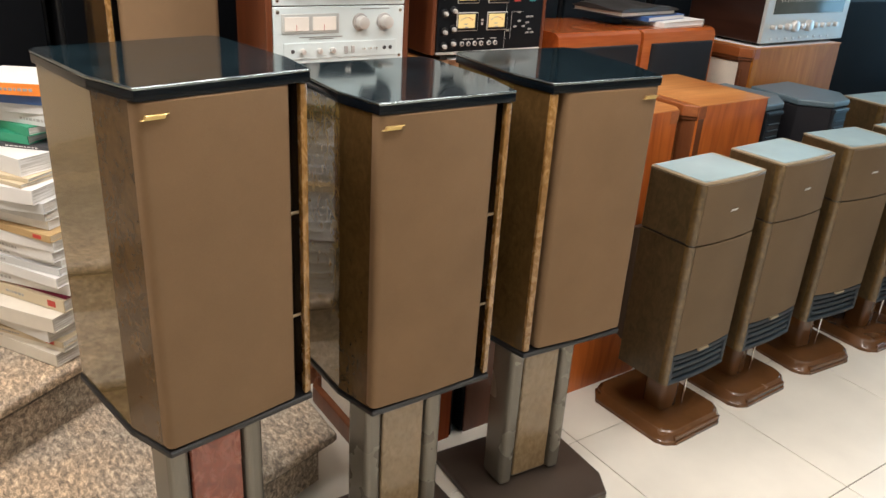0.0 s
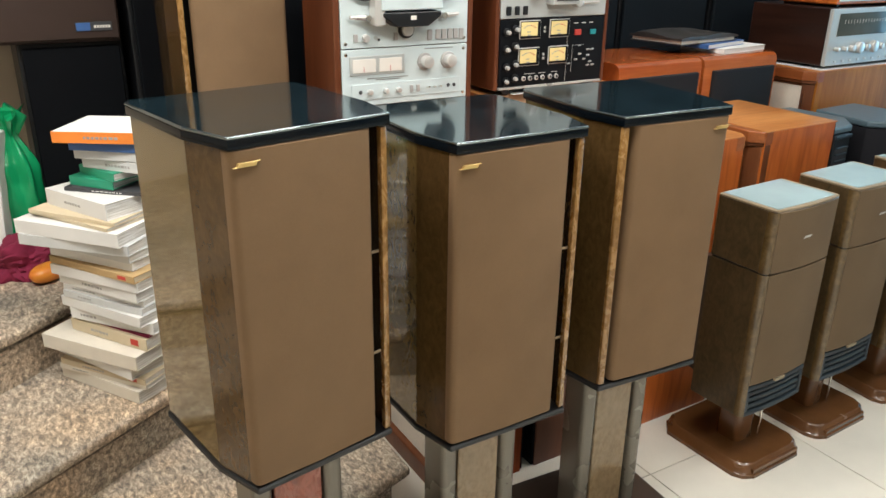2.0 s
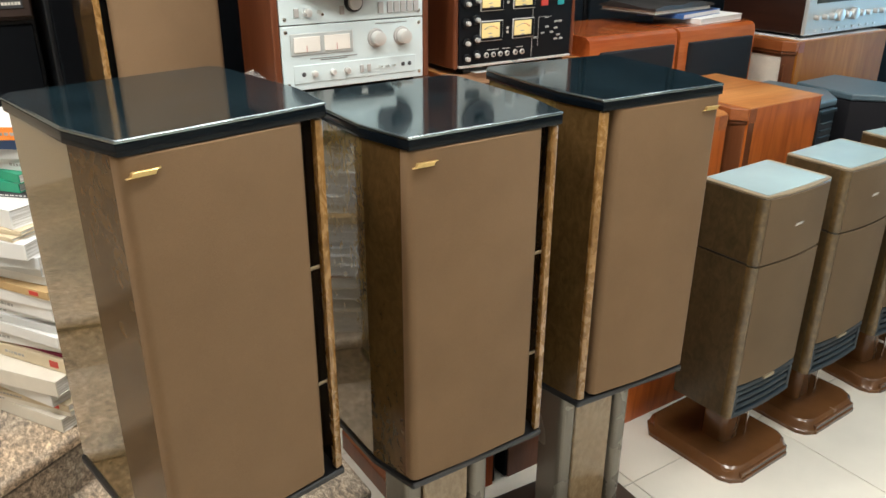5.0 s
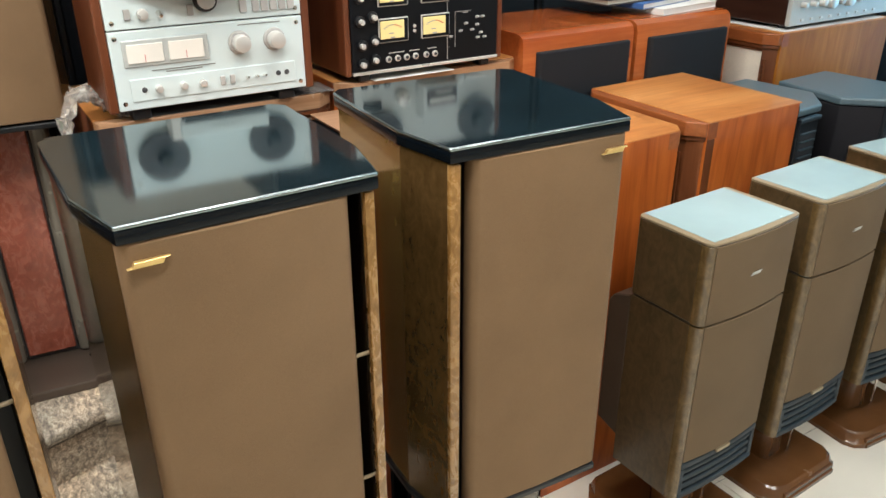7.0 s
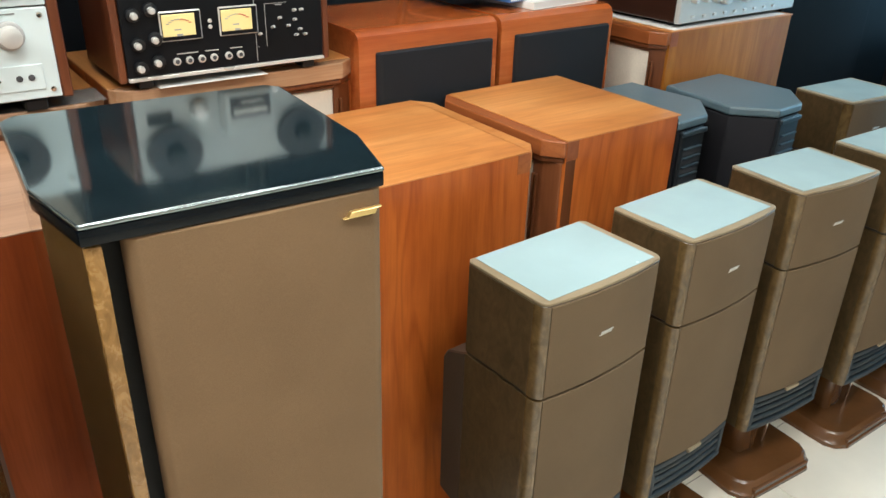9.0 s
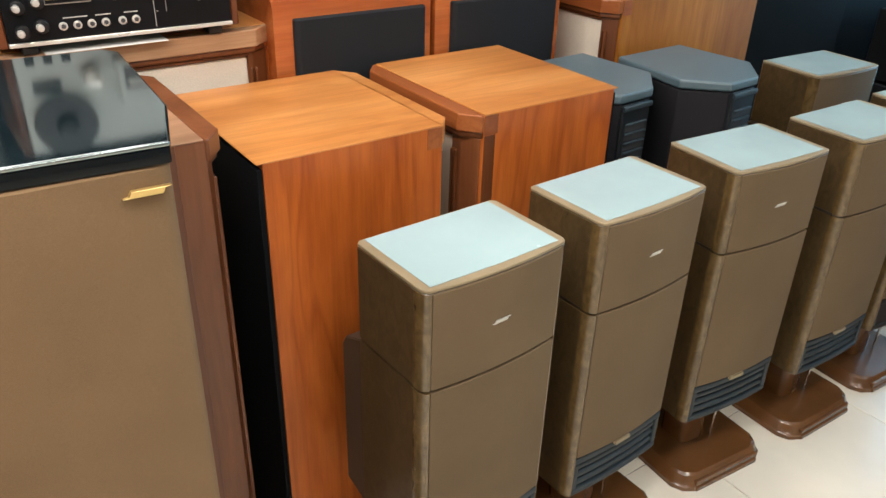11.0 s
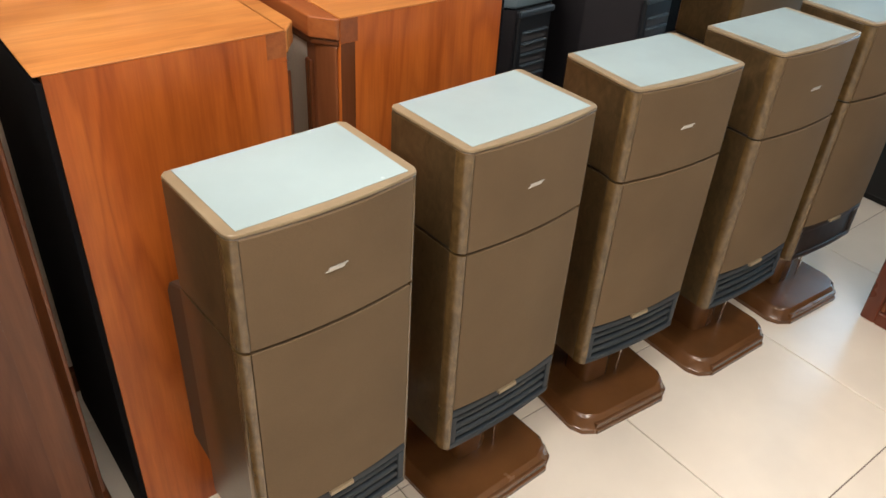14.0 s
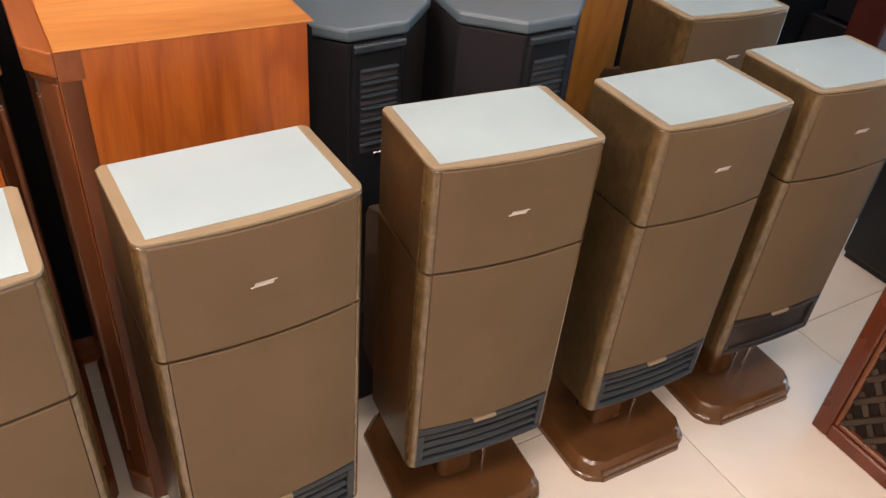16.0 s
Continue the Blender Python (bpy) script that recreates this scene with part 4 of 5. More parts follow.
    for kx, kz in ((0.335, 0.100), (0.352, 0.118), (0.372, 0.100), (0.388, 0.132), (0.405, 0.132), (0.388, 0.112), (0.400, 0.090), (0.390, 0.078), (0.412, 0.078), (0.304, 0.088)):
        part("toggle", rod(bmesh.new(), (x0 + kx, -0.002, kz), (x0 + kx, -0.014, kz + 0.003), 0.0036, 0.0028, 10), PALE_METAL, dk)
    bm = bmesh.new()
    for a, b, z in ((0.12, 0.165, 0.064), (0.18, 0.21, 0.064), (0.235, 0.262, 0.064), (0.345, 0.36, 0.146), (0.30, 0.302, 0.06)):
        box(bm, x0 + a, -0.003, z, x0 + b, -0.0018, z + 0.002)
    box(bm, x0 + 0.2955, -0.003, 0.03, x0 + 0.2965, -0.0018, 0.228)
    box(bm, x0 + 0.320, -0.003, 0.06, x0 + 0.3208, -0.0018, 0.15)
    box(bm, x0 + 0.320, -0.003, 0.150, x0 + 0.372, -0.0018, 0.1508)
    part("lettering", bm, SILVER_KNOB, dk)
    # transport half
    cube_part("counter", (x0 + 0.040, -0.008, 0.322, x0 + 0.092, -0.002, 0.346), BLACK, dk, 0.002, "black tape counter")
    for k in range(3):
        cube_part("push_button", (x0 + 0.036 + 0.033 * k, -0.012, 0.258, x0 + 0.052 + 0.033 * k, -0.002, 0.286), BLACK, dk, 0.002)
    hb = cube_part("head_cover", (x0 + 0.196, -0.045, 0.288, x0 + 0.306, -0.002, 0.380), DULL_SILVER, dk, 0.004, "silver-grey head cover", 2)
    cube_part("label_plate", (x0 + 0.206, -0.0475, 0.300, x0 + 0.298, -0.0448, 0.346), INK, hb, 0.001, "black name plate")
    bm = bmesh.new()
    box(bm, x0 + 0.212, -0.0485, 0.328, x0 + 0.290, -0.0474, 0.336)
    box(bm, x0 + 0.232, -0.0485, 0.310, x0 + 0.282, -0.0474, 0.313)
    part("lettering", bm, METER_WHITE, hb)
    knob("knob", dk, x0 + 0.150, 0.322, 0.020, -0.002, 0.030, SILVER_KNOB, "silver roller", 24)
    knob("knob", dk, x0 + 0.322, 0.292, 0.017, -0.002, 0.022, SILVER_KNOB, "silver roller", 24)
    part("tension_arm", rod(bmesh.new(), (x0 + 0.345, -0.014, 0.290), (x0 + 0.415, -0.014, 0.292), 0.005, 0.003, 10), SILVER_KNOB, dk, "", True)
    for sx in (-1, 1):
        reel = part("reel", rod(bmesh.new(), (sx * 0.150, -0.006, 0.412), (sx * 0.150, -0.016, 0.412), 0.060, n=36), INK, dk, "dark reel table")
        part("reel_hub", rod(bmesh.new(), (sx * 0.150, -0.016, 0.412), (sx * 0.150, -0.034, 0.412), 0.022, 0.016, 20, 0.002), BLACK, reel, "", True)
    return dk


silver_deck(pose(1.098, 2.172, 1.119))
black_deck(pose(1.662, 2.172, 1.1345))
tagged(finish("paper_sheet", box(bmesh.new(), 1.50, 2.165, 1.1342, 1.74, 2.235, 1.1352), PAPER), "white paper sheet under the black tape deck", "paper")
# crumpled film hanging over the edge of the cabinet
bm = bmesh.new()
path = [(0.90, 1.126), (0.86, 1.150), (0.835, 1.185), (0.800, 1.165), (0.775, 1.110), (0.765, 1.040)]
NU, NV = 24, 16
grid = []
for a in range(NU + 1):
    f = a / NU * (len(path) - 1)
    k = min(int(f), len(path) - 2)
    px = path[k][0] + (path[k + 1][0] - path[k][0]) * (f - k)
    pz = path[k][1] + (path[k + 1][1] - path[k][1]) * (f - k)
    row = []
    for q in range(NV + 1):
        s = Vector((a * 0.31, q * 0.37, 2.0))
        row.append(bm.verts.new((px + 0.022 * noise.noise(s * 1.7), 2.20 + 0.13 * q / NV * (1 - 0.4 * a / NU) + 0.02 * noise.noise(s), max(pz + 0.028 * noise.noise(s * 2.1 + Vector((5, 1, 0))), 1.1215 if px > 0.83 else 0.9))))
    grid.append(row)
for a in range(NU):
    for q in range(NV):
        bm.faces.new((grid[a][q], grid[a + 1][q], grid[a + 1][q + 1], grid[a][q + 1]))
tagged(finish("plastic_wrap", bm, FILM), "crumpled clear plastic wrap beside the silver deck", "plastic wrap")
bm = box(bmesh.new(), 0.93, 2.198, 1.1182, 1.40, 2.30, 1.1192)
tagged(finish("plastic_sheet", bm, FILM), "clear plastic sheet under the silver deck", "plastic sheet")


# ---- receiver, books and folders on the far speakers ----
def receiver(m):
    w, h, d = 0.64, 0.250, 0.40
    rc = thing("stereo_receiver", m, "silver-faced receiver in a dark rosewood case", "receiver")
    cube_part("case", (0.004, 0.015, 0.012, w - 0.004, d, h), ROSEWOOD, rc, 0.004, "dark rosewood case")
    cube_part("front_panel", (0.0, -0.004, 0.012, w, 0.0145, h - 0.002), DULL_SILVER, rc, 0.004, "silver front panel", 2)
    cube_part("dial_glass", (0.05, -0.007, 0.135, w - 0.05, -0.003, h - 0.022), DIAL_GLASS, rc, 0.001, "dark tinted tuning dial")
    bm = bmesh.new()
    for k in range(22):
        box(bm, 0.09 + 0.021 * k, -0.008, 0.185, 0.091 + 0.021 * k, -0.0068, 0.201)
    part("lettering", bm, METER_WHITE, rc)
    for k, r in enumerate((0.010, 0.010, 0.014, 0.026, 0.014, 0.026, 0.014, 0.012, 0.010, 0.012)):
        knob("knob", rc, 0.055 + 0.054 * k, 0.082, r, -0.004, 0.022, SILVER_KNOB, "silver knob", 20)
    for k in range(9):
        cube_part("push_button", (0.06 + 0.055 * k, -0.009, 0.026, 0.075 + 0.055 * k, -0.004, 0.034), SILVER_KNOB, rc, 0.001)
    for a, b in ((0.03, 0.03), (w - 0.06, 0.03), (0.03, d - 0.06), (w - 0.06, d - 0.06)):
        cube_part("foot", (a, b, 0.0, a + 0.03, b + 0.03, 0.012), BLACK, rc, 0.002)
    return rc


tagged(finish("paper_sheet", box(bmesh.new(), 3.04, 2.087, 1.1202, 3.64, 2.40, 1.1209), PAPER), "white paper sheet under the stereo receiver", "paper")
receiver(pose(3.07, 2.102, 1.1210, 0, 0, 1))
am = thing("wooden_amplifier", pose(3.06, 2.12, 1.3711), "small wooden-cased amplifier on top of the receiver", "amplifier")
cube_part("case", (0.05, 0.0, 0.012, 0.58, 0.30, 0.15), TEAK, am, 0.004)
cube_part("front_panel", (0.065, -0.006, 0.024, 0.565, 0.002, 0.138), SILVER, am, 0.002, "silver front panel")
for kx in (0.08, 0.53):
    cube_part("foot", (kx, 0.02, 0.0, kx + 0.03, 0.28, 0.012), BLACK, am, 0.002)


def flat_book(name, x, y, z, w, d, h, yaw, cover, label, page=PAPER, cat="book"):
    bk = thing(name, pose(x, y, z, 0, 0, yaw), label, cat)
    cube_part("page_block", (-w / 2 + 0.003, -d / 2 + 0.003, 0.0015, w / 2 - 0.001, d / 2 - 0.003, h - 0.0015), page, bk, 0.0005, "")
    cube_part("cover", (-w / 2, -d / 2, h - 0.0018, w / 2, d / 2, h), cover, bk, 0.0006)
    cube_part("cover", (-w / 2, -d / 2, 0.0, w / 2, d / 2, 0.0018), cover, bk, 0.0006)
    cube_part("spine", (-w / 2 - 0.0015, -d / 2, 0.0, -w / 2 + 0.002, d / 2, h), cover, bk, 0.0006)
    return bk


flat_book("paper_stack", 2.70, 2.33, 1.2005, 0.30, 0.21, 0.020, 8, PAPER, "loose white papers on the cherry speaker", PAPER, "papers")
flat_book("book", 2.62, 2.36, 1.2210, 0.29, 0.20, 0.018, 12, BLUE, "blue-covered booklet under the folder")


def soft_slab(bm, x0, y0, x1, y1, z0, h, wave, seed, n=14):
    """A limp sheet of some thickness: its upper side sags and lifts a little."""
    def lift(x, y):
        return wave * (0.6 + noise.noise(Vector((x * 7 + seed, y * 7, seed)))) * min(1, 6 * (x1 - x) / (x1 - x0)) * min(1, 6 * (y1 - y) / (y1 - y0))
    rows = [[], []]
    for i in range(n + 1):
        for k, lay in enumerate(rows):
            lay.append([])
            for j in range(n + 1):
                x, y = x0 + (x1 - x0) * i / n, y0 + (y1 - y0) * j / n
                lay[-1].append(bm.verts.new((x, y, z0 + (h if k else 0) + (lift(x, y) if k else 0.0))))
    for i in range(n):
        for j in range(n):
            bm.faces.new((rows[1][i][j], rows[1][i + 1][j], rows[1][i + 1][j + 1], rows[1][i][j + 1]))
            bm.faces.new((rows[0][i][j], rows[0][i][j + 1], rows[0][i + 1][j + 1], rows[0][i + 1][j]))
        for a in (0, n):
            bm.faces.new((rows[0][i][a], rows[0][i + 1][a], rows[1][i + 1][a], rows[1][i][a]))
            bm.faces.new((rows[0][a][i], rows[0][a][i + 1], rows[1][a][i + 1], rows[1][a][i]))
    bmesh.ops.recalc_face_normals(bm, faces=bm.faces[:])
    return bm


fo = thing("folder", pose(2.535, 2.40, 1.2393, 0, 0, 6), "limp dark grey leather folder lying on papers", "folder")
cube_part("back_cover", (-0.185, -0.13, 0.0, 0.185, 0.13, 0.004), FOLDER_SKIN, fo, 0.001)
part("page_block", soft_slab(bmesh.new(), -0.178, -0.124, 0.170, 0.124, 0.004, 0.012, 0.008, 2.0), WARM_PAPER, fo, "cream page edges")
part("front_cover", soft_slab(bmesh.new(), -0.187, -0.132, 0.187, 0.132, 0.0165, 0.006, 0.018, 2.0), FOLDER_SKIN, fo, "creased dark leather", True)

# ---- dark cabinets along the back ----


def dark_cabinet(m, w, d, h, mat, label, seam=True):
    cb = thing("dark_speaker", m, label, "speaker", "dark speakers along the wall")
    cube_part("body", (0, 0.02, 0, w, d, h), BLACK, cb, 0.006, "black cabinet", 2)
    cube_part("grille", (0.015, 0.0, 0.05, w - 0.015, 0.0195, h - 0.02), mat, cb, 0.006, "dark cloth grille", 2)
    return cb


for x, y, w, d, h, mat in ((0.86, 2.72, 0.52, 0.5, 1.75, BLACK_CLOTH), (1.42, 2.76, 0.5, 0.5, 1.95, BLACK_CLOTH), (1.95, 2.74, 0.53, 0.5, 2.0, NAVY), (2.51, 2.76, 0.56, 0.5, 2.0, NAVY), (3.12, 2.78, 0.58, 0.5, 1.95, NAVY)):
    dark_cabinet(pose(x, y, 0), w, d, h, mat, "tall black cloth-fronted speaker against the back wall")
dark_cabinet(pose(0.445, 2.98, 0.361), 0.39, 0.42, 1.55, BLACK_CLOTH, "tall black cloth-fronted speaker standing on the granite step")
dark_cabinet(pose(3.84, 2.24, 0, 0, 0, -4), 0.62, 0.5, 1.30, NAVY, "navy-black cloth-fronted cabinet beyond the towers")
dark_cabinet(pose(4.50, 2.28, 0, 0, 0, -4), 0.60, 0.5, 1.25, NAVY, "navy-black cloth-fronted cabinet beyond the towers")
# Added only to block the bright east wall behind the amplifier.
dark_cabinet(pose(5.14, 2.22, 0, 0, 0, -4), 0.62, 0.5, 1.45, NAVY, "navy-black cloth-fronted cabinet beyond the towers")
sh = thing("equipment_rack", pose(3.70, 2.36, 0), "dark shelf rack with slim units", "rack")
cube_part("back_panel", (0.0, 0.30, 0.0, 0.12, 0.32, 1.6), BLACK, sh)
for k in range(9):
    cube_part("unit", (0.0, 0.0, 0.30 + 0.14 * k, 0.125, 0.299, 0.42 + 0.14 * k), NAVY if k % 2 else GREY_BLACK, sh, 0.006, "slim dark unit", 2)
cube_part("plinth", (0.0, 0.0, 0.0, 0.12, 0.299, 0.298), BLACK, sh)
rw = thing("red_cabinet", pose(4.485, 1.84, 0), "tall dark red wooden cabinet beyond the speakers", "cabinet")
cube_part("body", (0, 0, 0, 0.17, 0.12, 1.25), DARK_RED, rw, 0.008, "", 2)
dk2 = thing("dark_speaker", pose(4.47, 1.20, 0), "low black speaker standing on the tiles", "speaker")
cube_part("body", (0, 0, 0.02, 0.55, 0.46, 0.42), BLACK, dk2, 0.012, "", 2)
cube_part("plinth", (0.01, 0.01, 0.0, 0.54, 0.45, 0.02), BLACK, dk2)
cd = thing("disc_player", pose(4.55, 1.24, 0.42), "slim black player with a tan base", "player")
cube_part("case", (0.02, 0.0, 0.012, 0.44, 0.38, 0.09), PIANO, cd, 0.004)
cube_part("base", (0.0, 0.0, 0.0, 0.46, 0.40, 0.012), CREAM, cd, 0.002)
rk = thing("low_rack", pose(4.675, 1.78, 0), "low dark wooden rack holding an amplifier", "rack")
cube_part("body", (0, 0, 0, 0.55, 0.45, 0.62), BLACK, rk, 0.006)
ga = thing("champagne_amplifier", pose(4.685, 1.80, 0.62), "champagne-gold amplifier with round knobs on a rack", "amplifier")
cube_part("case", (0.0, 0.012, 0.01, 0.46, 0.38, 0.30), BLACK, ga, 0.004)
cube_part("front_panel", (-0.002, 0.0, 0.012, 0.462, 0.0115, 0.302), CHAMPAGNE, ga, 0.003, "champagne metal front")
for kx, kz, r in ((0.08, 0.19, 0.034), (0.20, 0.20, 0.026), (0.33, 0.19, 0.034), (0.05, 0.08, 0.011), (0.10, 0.08, 0.011), (0.15, 0.08, 0.011), (0.20, 0.08, 0.011), (0.26, 0.08, 0.011)):
    knob("knob", ga, kx, kz, r, 0.0, 0.02, SILVER_KNOB, "silver knob", 24)
for kx in (0.03, 0.40):
    cube_part("foot", (kx, 0.04, 0.0, kx + 0.03, 0.34, 0.0105), BLACK, ga)

# lattice-fronted speaker by the walkway, its front turned to -x
lt = thing("lattice_speaker", pose(3.765, 1.19, 0, 0, 0, -91), "red wooden speaker with a diagonal lattice grille", "speaker")
LW, LH = 0.46, 0.62
cube_part("body", (0.0, 0.02, 0.0, LW, 0.34, LH), RED_WOOD, lt, 0.004)
fr = part("front_frame", frame_ring(bmesh.new(), 0.0, 0.0, LW, LH, 0.045, -0.012, 0.0195, 0.004), RED_WOOD, lt, "red wooden front frame")
part("inner_moulding", frame_ring(bmesh.new(), 0.045, 0.045, LW - 0.045, LH - 0.045, 0.014, -0.004, 0.0195, 0.004), MOULD, fr)
cube_part("grille_panel", (0.058, 0.010, 0.058, LW - 0.058, 0.0195, LH - 0.058), LATTICE_CLOTH, lt, 0.0, "dark cloth behind the lattice")


def lattice_bar(cx, cz, ln, ang, y):
    m = Matrix.Translation((cx, y, cz)) @ Matrix.Rotation(ang, 4, "Y")
    return part("lattice_bar", box(bmesh.new(), -ln / 2, -0.004, -0.0085, ln / 2, 0.004, 0.0085, 0.003, 1, m), BROWN_LATTICE, lt)


U0, U1, V0, V1 = 0.060, LW - 0.060, 0.060, LH - 0.060
for sgn, yb in ((1, 0.001), (-1, 0.0065)):
    for k in range(-6, 14):
        # line v = V0 + sgn * 1.25 * (u - c), clipped to the opening
        c = U0 + 0.062 * k if sgn > 0 else U1 - 0.062 * k
        ends = []
        for u in (U0, U1):
            v = V0 + sgn * 1.25 * (u - c)
            if V0 <= v <= V1:
                ends.append((u, v))
        for v in (V0, V1):
            u = c + sgn * (v - V0) / 1.25
            if U0 < u < U1:
                ends.append((u, v))
        if len(ends) >= 2:
            (ua, va), (ub, vb) = ends[0], ends[1]
            ln = math.hypot(ub - ua, vb - va)
            if ln > 0.03:
                lattice_bar((ua + ub) / 2, (va + vb) / 2, ln, -math.atan2(vb - va, ub - ua), yb)

# ---- the corner by the steps ----
bx = thing("dark_speaker", pose(0.085, 3.02, 0.54), "tall black speaker cabinet on the top step", "speaker")
cube_part("body", (0.0, 0.02, 0.0, 0.335, 0.40, 0.735), BLACK, bx, 0.006, "", 2)
cube_part("grille", (0.012, 0.0, 0.02, 0.323, 0.0195, 0.72), BLACK_CLOTH, bx, 0.004, "black cloth grille")
tb = thing("brown_speaker", pose(-0.42, 2.985, 1.275), "dark brown speaker with a blue badge on a black cabinet", "speaker")
cube_part("body", (0.0, 0.02, 0.0, 0.835, 0.42, 0.55), ROSEWOOD, tb, 0.006, "", 2)
cube_part("grille", (0.006, 0.0, 0.010, 0.829, 0.0195, 0.54), DARK_BROWN, tb, 0.005, "dark brown cloth grille")
cube_part("badge", (0.690, -0.005, 0.038, 0.806, 0.0, 0.068), INK, tb, 0.001, "black badge with a blue field")
cube_part("badge_field", (0.692, -0.0065, 0.040, 0.736, -0.005, 0.066), BLUE, tb, 0.0005, "blue badge field")
bm = bmesh.new()
for k in range(6):
    box(bm, 0.748 + 0.009 * k, -0.0065, 0.048, 0.755 + 0.009 * k, -0.005, 0.057)
part("lettering", bm, METER_WHITE, tb)
bd = thing("white_board", pose(-0.045, 3.0, 0.541, 4, 4, 75), "white panel leaning near the top step", "board")
cube_part("panel", (-0.13, -0.012, 0.0, 0.13, 0.012, 0.46), PAPER, bd, 0.002)
bm = bmesh.new()
bmesh.ops.create_uvsphere(bm, u_segments=48, v_segments=48, radius=1.0)
for v in bm.verts:
    u = (v.co.z + 1) / 2
    a = math.atan2(v.co.y, v.co.x)
    r = min(1.0, math.sqrt(max(0.0, u * 14))) if u < 0.6 else 1.0
    if u > 0.6:
        r = 1 - 0.72 * min(1, (u - 0.6) / 0.24) ** 1.6
    if u > 0.86:
        r = 0.28 + 0.5 * (u - 0.86) / 0.14
    r *= 1 + (0.10 + 0.25 * max(0, u - 0.5)) * math.sin(a * 7 + u * 5) * (0.4 + u) + 0.18 * noise.noise(Vector((math.cos(a) * 2, math.sin(a) * 2, u * 6)))
    v.co = Vector((0.068 * r * math.cos(a) if u > 0 else 0, 0.090 * r * math.sin(a) if u > 0 else 0, 0.515 * u + 0.02 * (u > 0.86) * math.sin(a * 5)))
gb = finish("plastic_bag", bm, GREEN_FILM, True)
gb.matrix_basis = pose(0.018, 3.04, 0.541)
tagged(gb, "tied green translucent plastic bag on the top step", "plastic bag")


def heap(name, m, sx, sy, sz, mat, label, cat, seed, rough=0.5):
    bm = bmesh.new()
    bmesh.ops.create_icosphere(bm, subdivisions=5, radius=1.0)
    for v in bm.verts:
        p = v.co.copy()
        k = 1 + rough * noise.noise(p * 1.8 + Vector((seed, 0, 0))) + 0.5 * rough * abs(noise.noise(p * 4.5 + Vector((0, seed, 0))))
        v.co = Vector((p.x * k * sx, p.y * k * sy, max(0.0, (p.z * k + 0.35)) * sz))
    ob = finish(name, bm, mat, True)
    ob.matrix_basis = m
    return tagged(ob, label, cat)


heap("crumpled_cloth", pose(-0.03, 2.86, 0.541, 0, 0, 20), 0.115, 0.085, 0.085, MAROON, "crumpled maroon cloth heap on the granite step", "cloth", 3.1)
bm = bmesh.new()
bmesh.ops.create_uvsphere(bm, u_segments=28, v_segments=18, radius=1.0)
for v in bm.verts:
    v.co = Vector((v.co.x * (0.076 + 0.012 * v.co.x), v.co.y * 0.042, v.co.z * 0.032 + 0.032))
fr = finish("mango", bm, FRUIT, True)
fr.matrix_basis = pose(0.045, 2.735, 0.541, 0, 0, 30)
tagged(fr, "ripe red and yellow mango on the step", "fruit")

# power lead on the steps
bm = bmesh.new()
LEAD = [(0.715, 1.985, 0.190), (0.735, 2.05, 0.186), (0.755, 2.15, 0.186), (0.765, 2.24, 0.215), (0.785, 2.285, 0.33), (0.795, 2.33, 0.371), (0.780, 2.42, 0.371), (0.74, 2.50, 0.395)]
rings = []
for k, p in enumerate(LEAD):
    d = (Vector(LEAD[min(k + 1, len(LEAD) - 1)]) - Vector(LEAD[max(k - 1, 0)])).normalized()
    u = d.cross(Vector((1, 0, 0))).normalized()
    w = d.cross(u)
    rings.append([bm.verts.new(Vector(p) + 0.0045 * (math.cos(q * math.pi / 4) * u + math.sin(q * math.pi / 4) * w)) for q in range(8)])
for ra, rb in zip(rings, rings[1:]):
    for q in range(8):
        bm.faces.new((ra[q], ra[(q + 1) % 8], rb[(q + 1) % 8], rb[q]))
lead = thing("power_lead", pose(0, 0, 0), "black power lead with a white plug on the granite step", "cable")
part("cable", bm, BLACK, lead, "black cable", True)
cube_part("plug", (0.685, 1.945, 0.180, 0.725, 1.990, 0.206), PAPER, lead, 0.005, "white plug", 2)

# stack of thin boxes and booklets on the second step
STACK_Z = 0.361
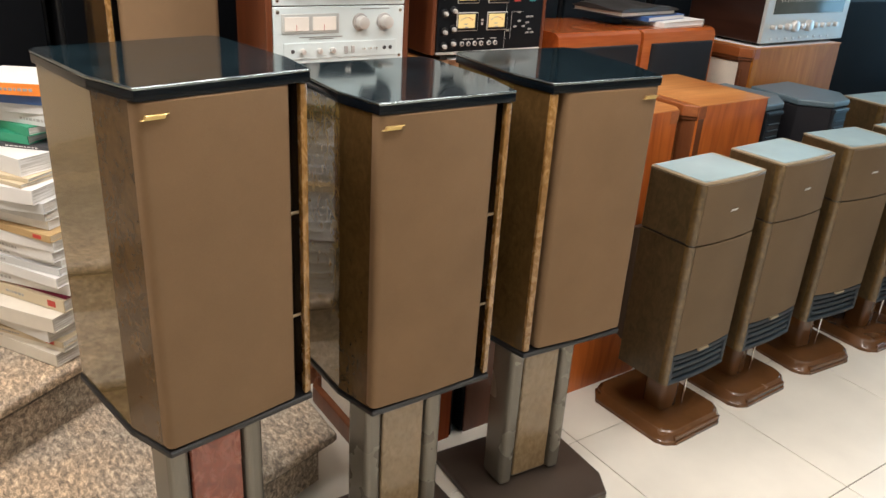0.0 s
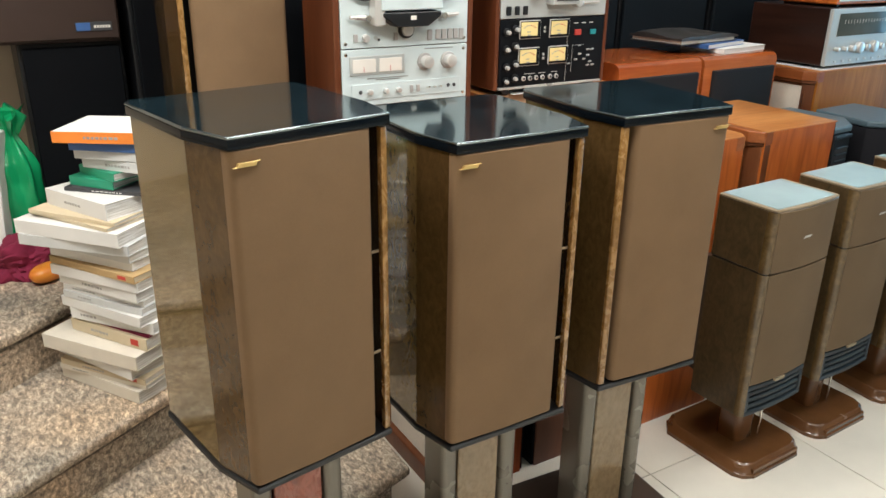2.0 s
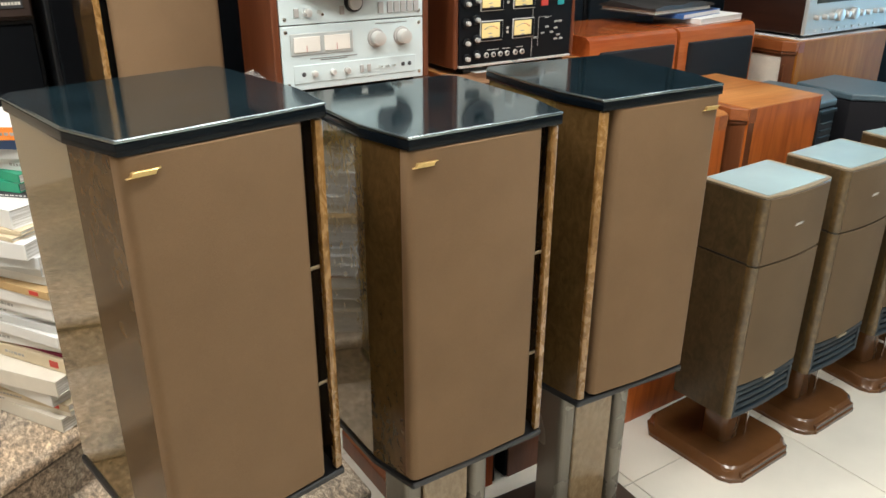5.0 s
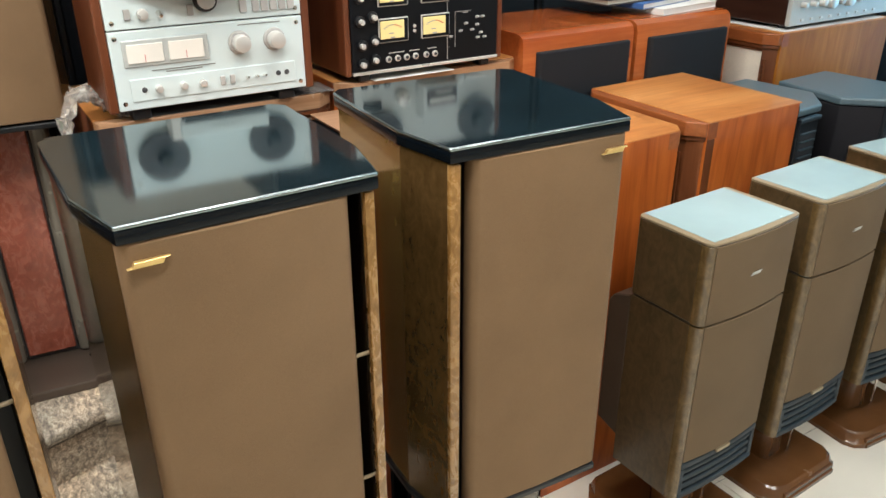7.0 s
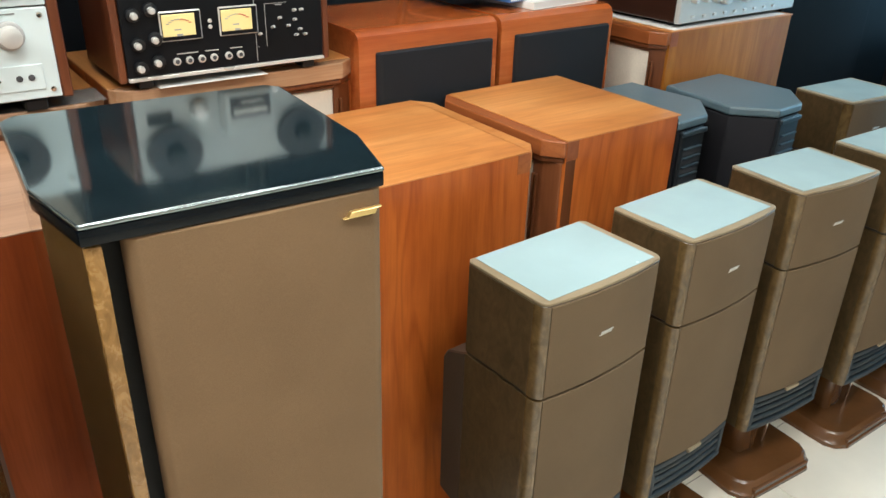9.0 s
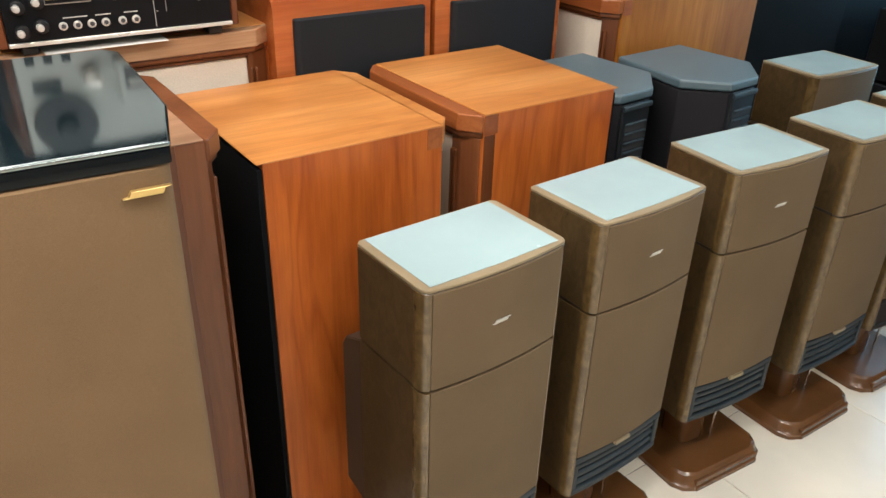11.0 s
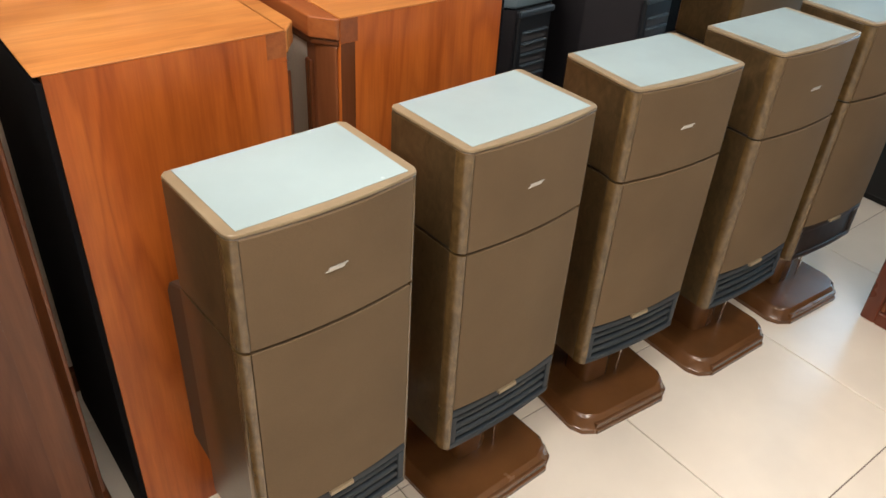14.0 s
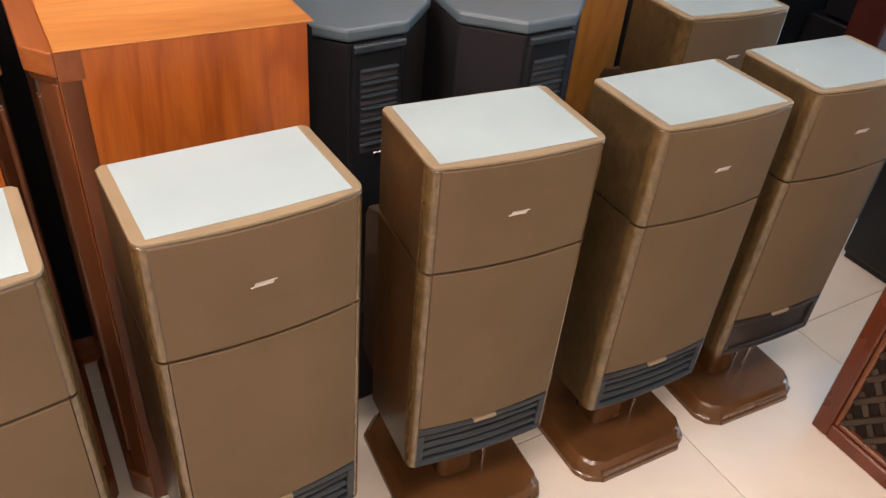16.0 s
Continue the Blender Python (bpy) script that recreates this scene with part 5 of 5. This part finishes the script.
STACK = [
    (0.034, 0.33, 0.27, 0, 0.0, 0.0, WARM_PAPER), (0.013, 0.33, 0.27, 1, 0.003, 0.0, WARM_PAPER), (0.017, 0.325, 0.27, 2, 0.000, 0.0, CREAM), (0.034, 0.33, 0.27, -2, -0.004, 0.004, PAPER), (0.038, 0.355, 0.285, 4, -0.018, 0.0, WARM_PAPER),
    (0.032, 0.30, 0.26, 1, 0.012, 0.0, CREAM), (0.006, 0.30, 0.25, -1, 0.010, 0.004, MAROON), (0.030, 0.30, 0.26, 3, 0.010, 0.0, PAPER), (0.026, 0.32, 0.25, -2, -0.004, 0.0, PAPER),
    (0.018, 0.30, 0.26, 4, 0.006, 0.004, COOL_PAPER), (0.016, 0.30, 0.26, 0, 0.006, 0.004, PAPER), (0.028, 0.31, 0.26, -3, 0.0, 0.0, PAPER), (0.026, 0.325, 0.25, 1, -0.010, 0.0, PAPER), (0.018, 0.33, 0.26, 3, -0.014, 0.0, KRAFT),
    (0.022, 0.30, 0.24, 5, 0.008, 0.0, PAPER), (0.022, 0.31, 0.24, 2, 0.004, 0.0, COOL_PAPER), (0.026, 0.345, 0.27, 10, -0.030, 0.0, COOL_PAPER), (0.034, 0.345, 0.27, 7, -0.032, 0.004, PAPER), (0.009, 0.31, 0.25, -4, -0.020, 0.0, CREAM), (0.009, 0.30, 0.25, 3, -0.016, 0.0, CREAM),
    (0.040, 0.27, 0.23, -9, 0.004, 0.0, PAPER), (0.009, 0.24, 0.18, 12, 0.035, 0.0, INK), (0.022, 0.15, 0.12, 6, -0.006, 0.01, GREEN),
    (0.020, 0.16, 0.12, -12, 0.018, 0.0, GREEN), (0.026, 0.21, 0.17, 8, 0.044, 0.0, COOL_PAPER), (0.022, 0.22, 0.18, 14, 0.038, 0.0, COOL_PAPER), (0.022, 0.23, 0.18, 17, 0.032, 0.0, BLUE),
    (0.026, 0.27, 0.21, 22, 0.020, 0.0, ORANGE),
]
z = STACK_Z
STACK_SCALE = 0.755 / sum(row[0] for row in STACK)
rnd = random.Random(4)
for i, (h, ln, dp, yaw, off, side, cover) in enumerate(STACK):
    h = h * STACK_SCALE
    lean = 0.012 if i < 5 else 0.036 if i < 14 else 0.008 if i < 21 else 0.012 if i < 24 else 0.034
    off, side, yaw = off + lean, side - 0.6 * lean, yaw + rnd.uniform(-3.5, 3.5)
    page = CREAM if cover is MAROON or cover is KRAFT else PAGES
    bk = thing("book", pose(0.214 + off + rnd.uniform(-0.005, 0.005), 2.33 + side + rnd.uniform(-0.005, 0.005), z, rnd.uniform(-0.4, 0.4), rnd.uniform(-0.4, 0.4), -57 + yaw), "", "book", "pile of books")
    word = {id(PAPER): "white", id(CREAM): "cream", id(WARM_PAPER): "ivory", id(COOL_PAPER): "pale grey", id(KRAFT): "tan", id(MAROON): "maroon", id(RED): "red", id(INK): "black", id(GREEN): "green", id(BLUE): "blue", id(ORANGE): "orange"}[id(cover)]
    bk["label"] = word + " paperback in a leaning pile on the granite step"
    cube_part("page_block", (-ln / 2 + 0.003, -dp / 2 + 0.003, 0.0015, ln / 2 - 0.003, dp / 2 - 0.001, h - 0.0015), page, bk, 0.0008)
    cube_part("cover", (-ln / 2, -dp / 2, h - 0.0022, ln / 2, dp / 2, h), PAPER if cover is ORANGE or cover is BLUE else cover, bk, 0.0008)
    cube_part("cover", (-ln / 2, -dp / 2, 0.0, ln / 2, dp / 2, 0.0022), cover, bk, 0.0008)
    cube_part("spine", (-ln / 2, -dp / 2 - 0.001, 0.0, ln / 2, -dp / 2 + 0.003, h), cover, bk, 0.0008)
    bm = bmesh.new()
    n = rnd.randint(4, 9)
    a = -ln / 2 + rnd.uniform(0.03, 0.10)
    for k in range(n):
        w = rnd.uniform(0.004, 0.011)
        box(bm, a, -dp / 2 - 0.0018, h * 0.38, a + w, -dp / 2 - 0.0009, h * 0.38 + min(0.007, h * 0.22))
        a += w + 0.004
    if rnd.random() < 0.45:
        bm.free()
    else:
        part("lettering", bm, PRINT if cover not in (INK, MAROON, RED) else PAPER, bk)
    if cover in (CREAM, KRAFT) and h > 0.012:
        cube_part("sticker", (ln / 2 - 0.06, -dp / 2 - 0.002, h * 0.25, ln / 2 - 0.03, -dp / 2 - 0.0009, h * 0.75), RED, bk, 0.0003, "red label")
    z += h + 0.0006

# ---- unseen ceiling lights, added to go with the lamps ----
for px, py, watts in PANELS:
    cl = thing("ceiling_light", pose(px, py, CEILING_Z), "unseen long white ceiling light added for overhead light", "ceiling light", "ceiling lights")
    part("housing", frame_ring(bmesh.new(), -0.60, -0.16, 0.60, 0.16, 0.03, 0.0, 0.04, 0.002), CEIL, cl)
    cl.children[0].matrix_basis = pose(0, 0, 0, -90, 0, 0)
    cube_part("diffuser", (-0.57, -0.13, -0.03, 0.57, 0.13, -0.02), LAMP_WHITE, cl, 0.002, "glowing white diffuser")

# ---- floor tiles ----
tile_me = bpy.data.meshes.new("tile")
bm = box(bmesh.new(), -0.2985, -0.2985, -0.012, 0.2985, 0.2985, 0.0, 0.0012)
bm.to_mesh(tile_me)
bm.free()
tile_me.materials.append(TILE)
for i in range(-6, 8):
    for j in range(-6, 5):
        cx, cy = 2.222 + 0.6 * i - 0.3, 0.872 + 0.6 * j + 0.3
        if cx - 0.3 < X0 - 0.3 or cx + 0.3 > X1 + 0.3 or cy + 0.3 > Y1 + 0.3 or cy - 0.3 < Y0 - 0.3:
            continue
        t = new("tile", tile_me)
        t.parent = floor
        t.location = (cx, cy, 0.0)
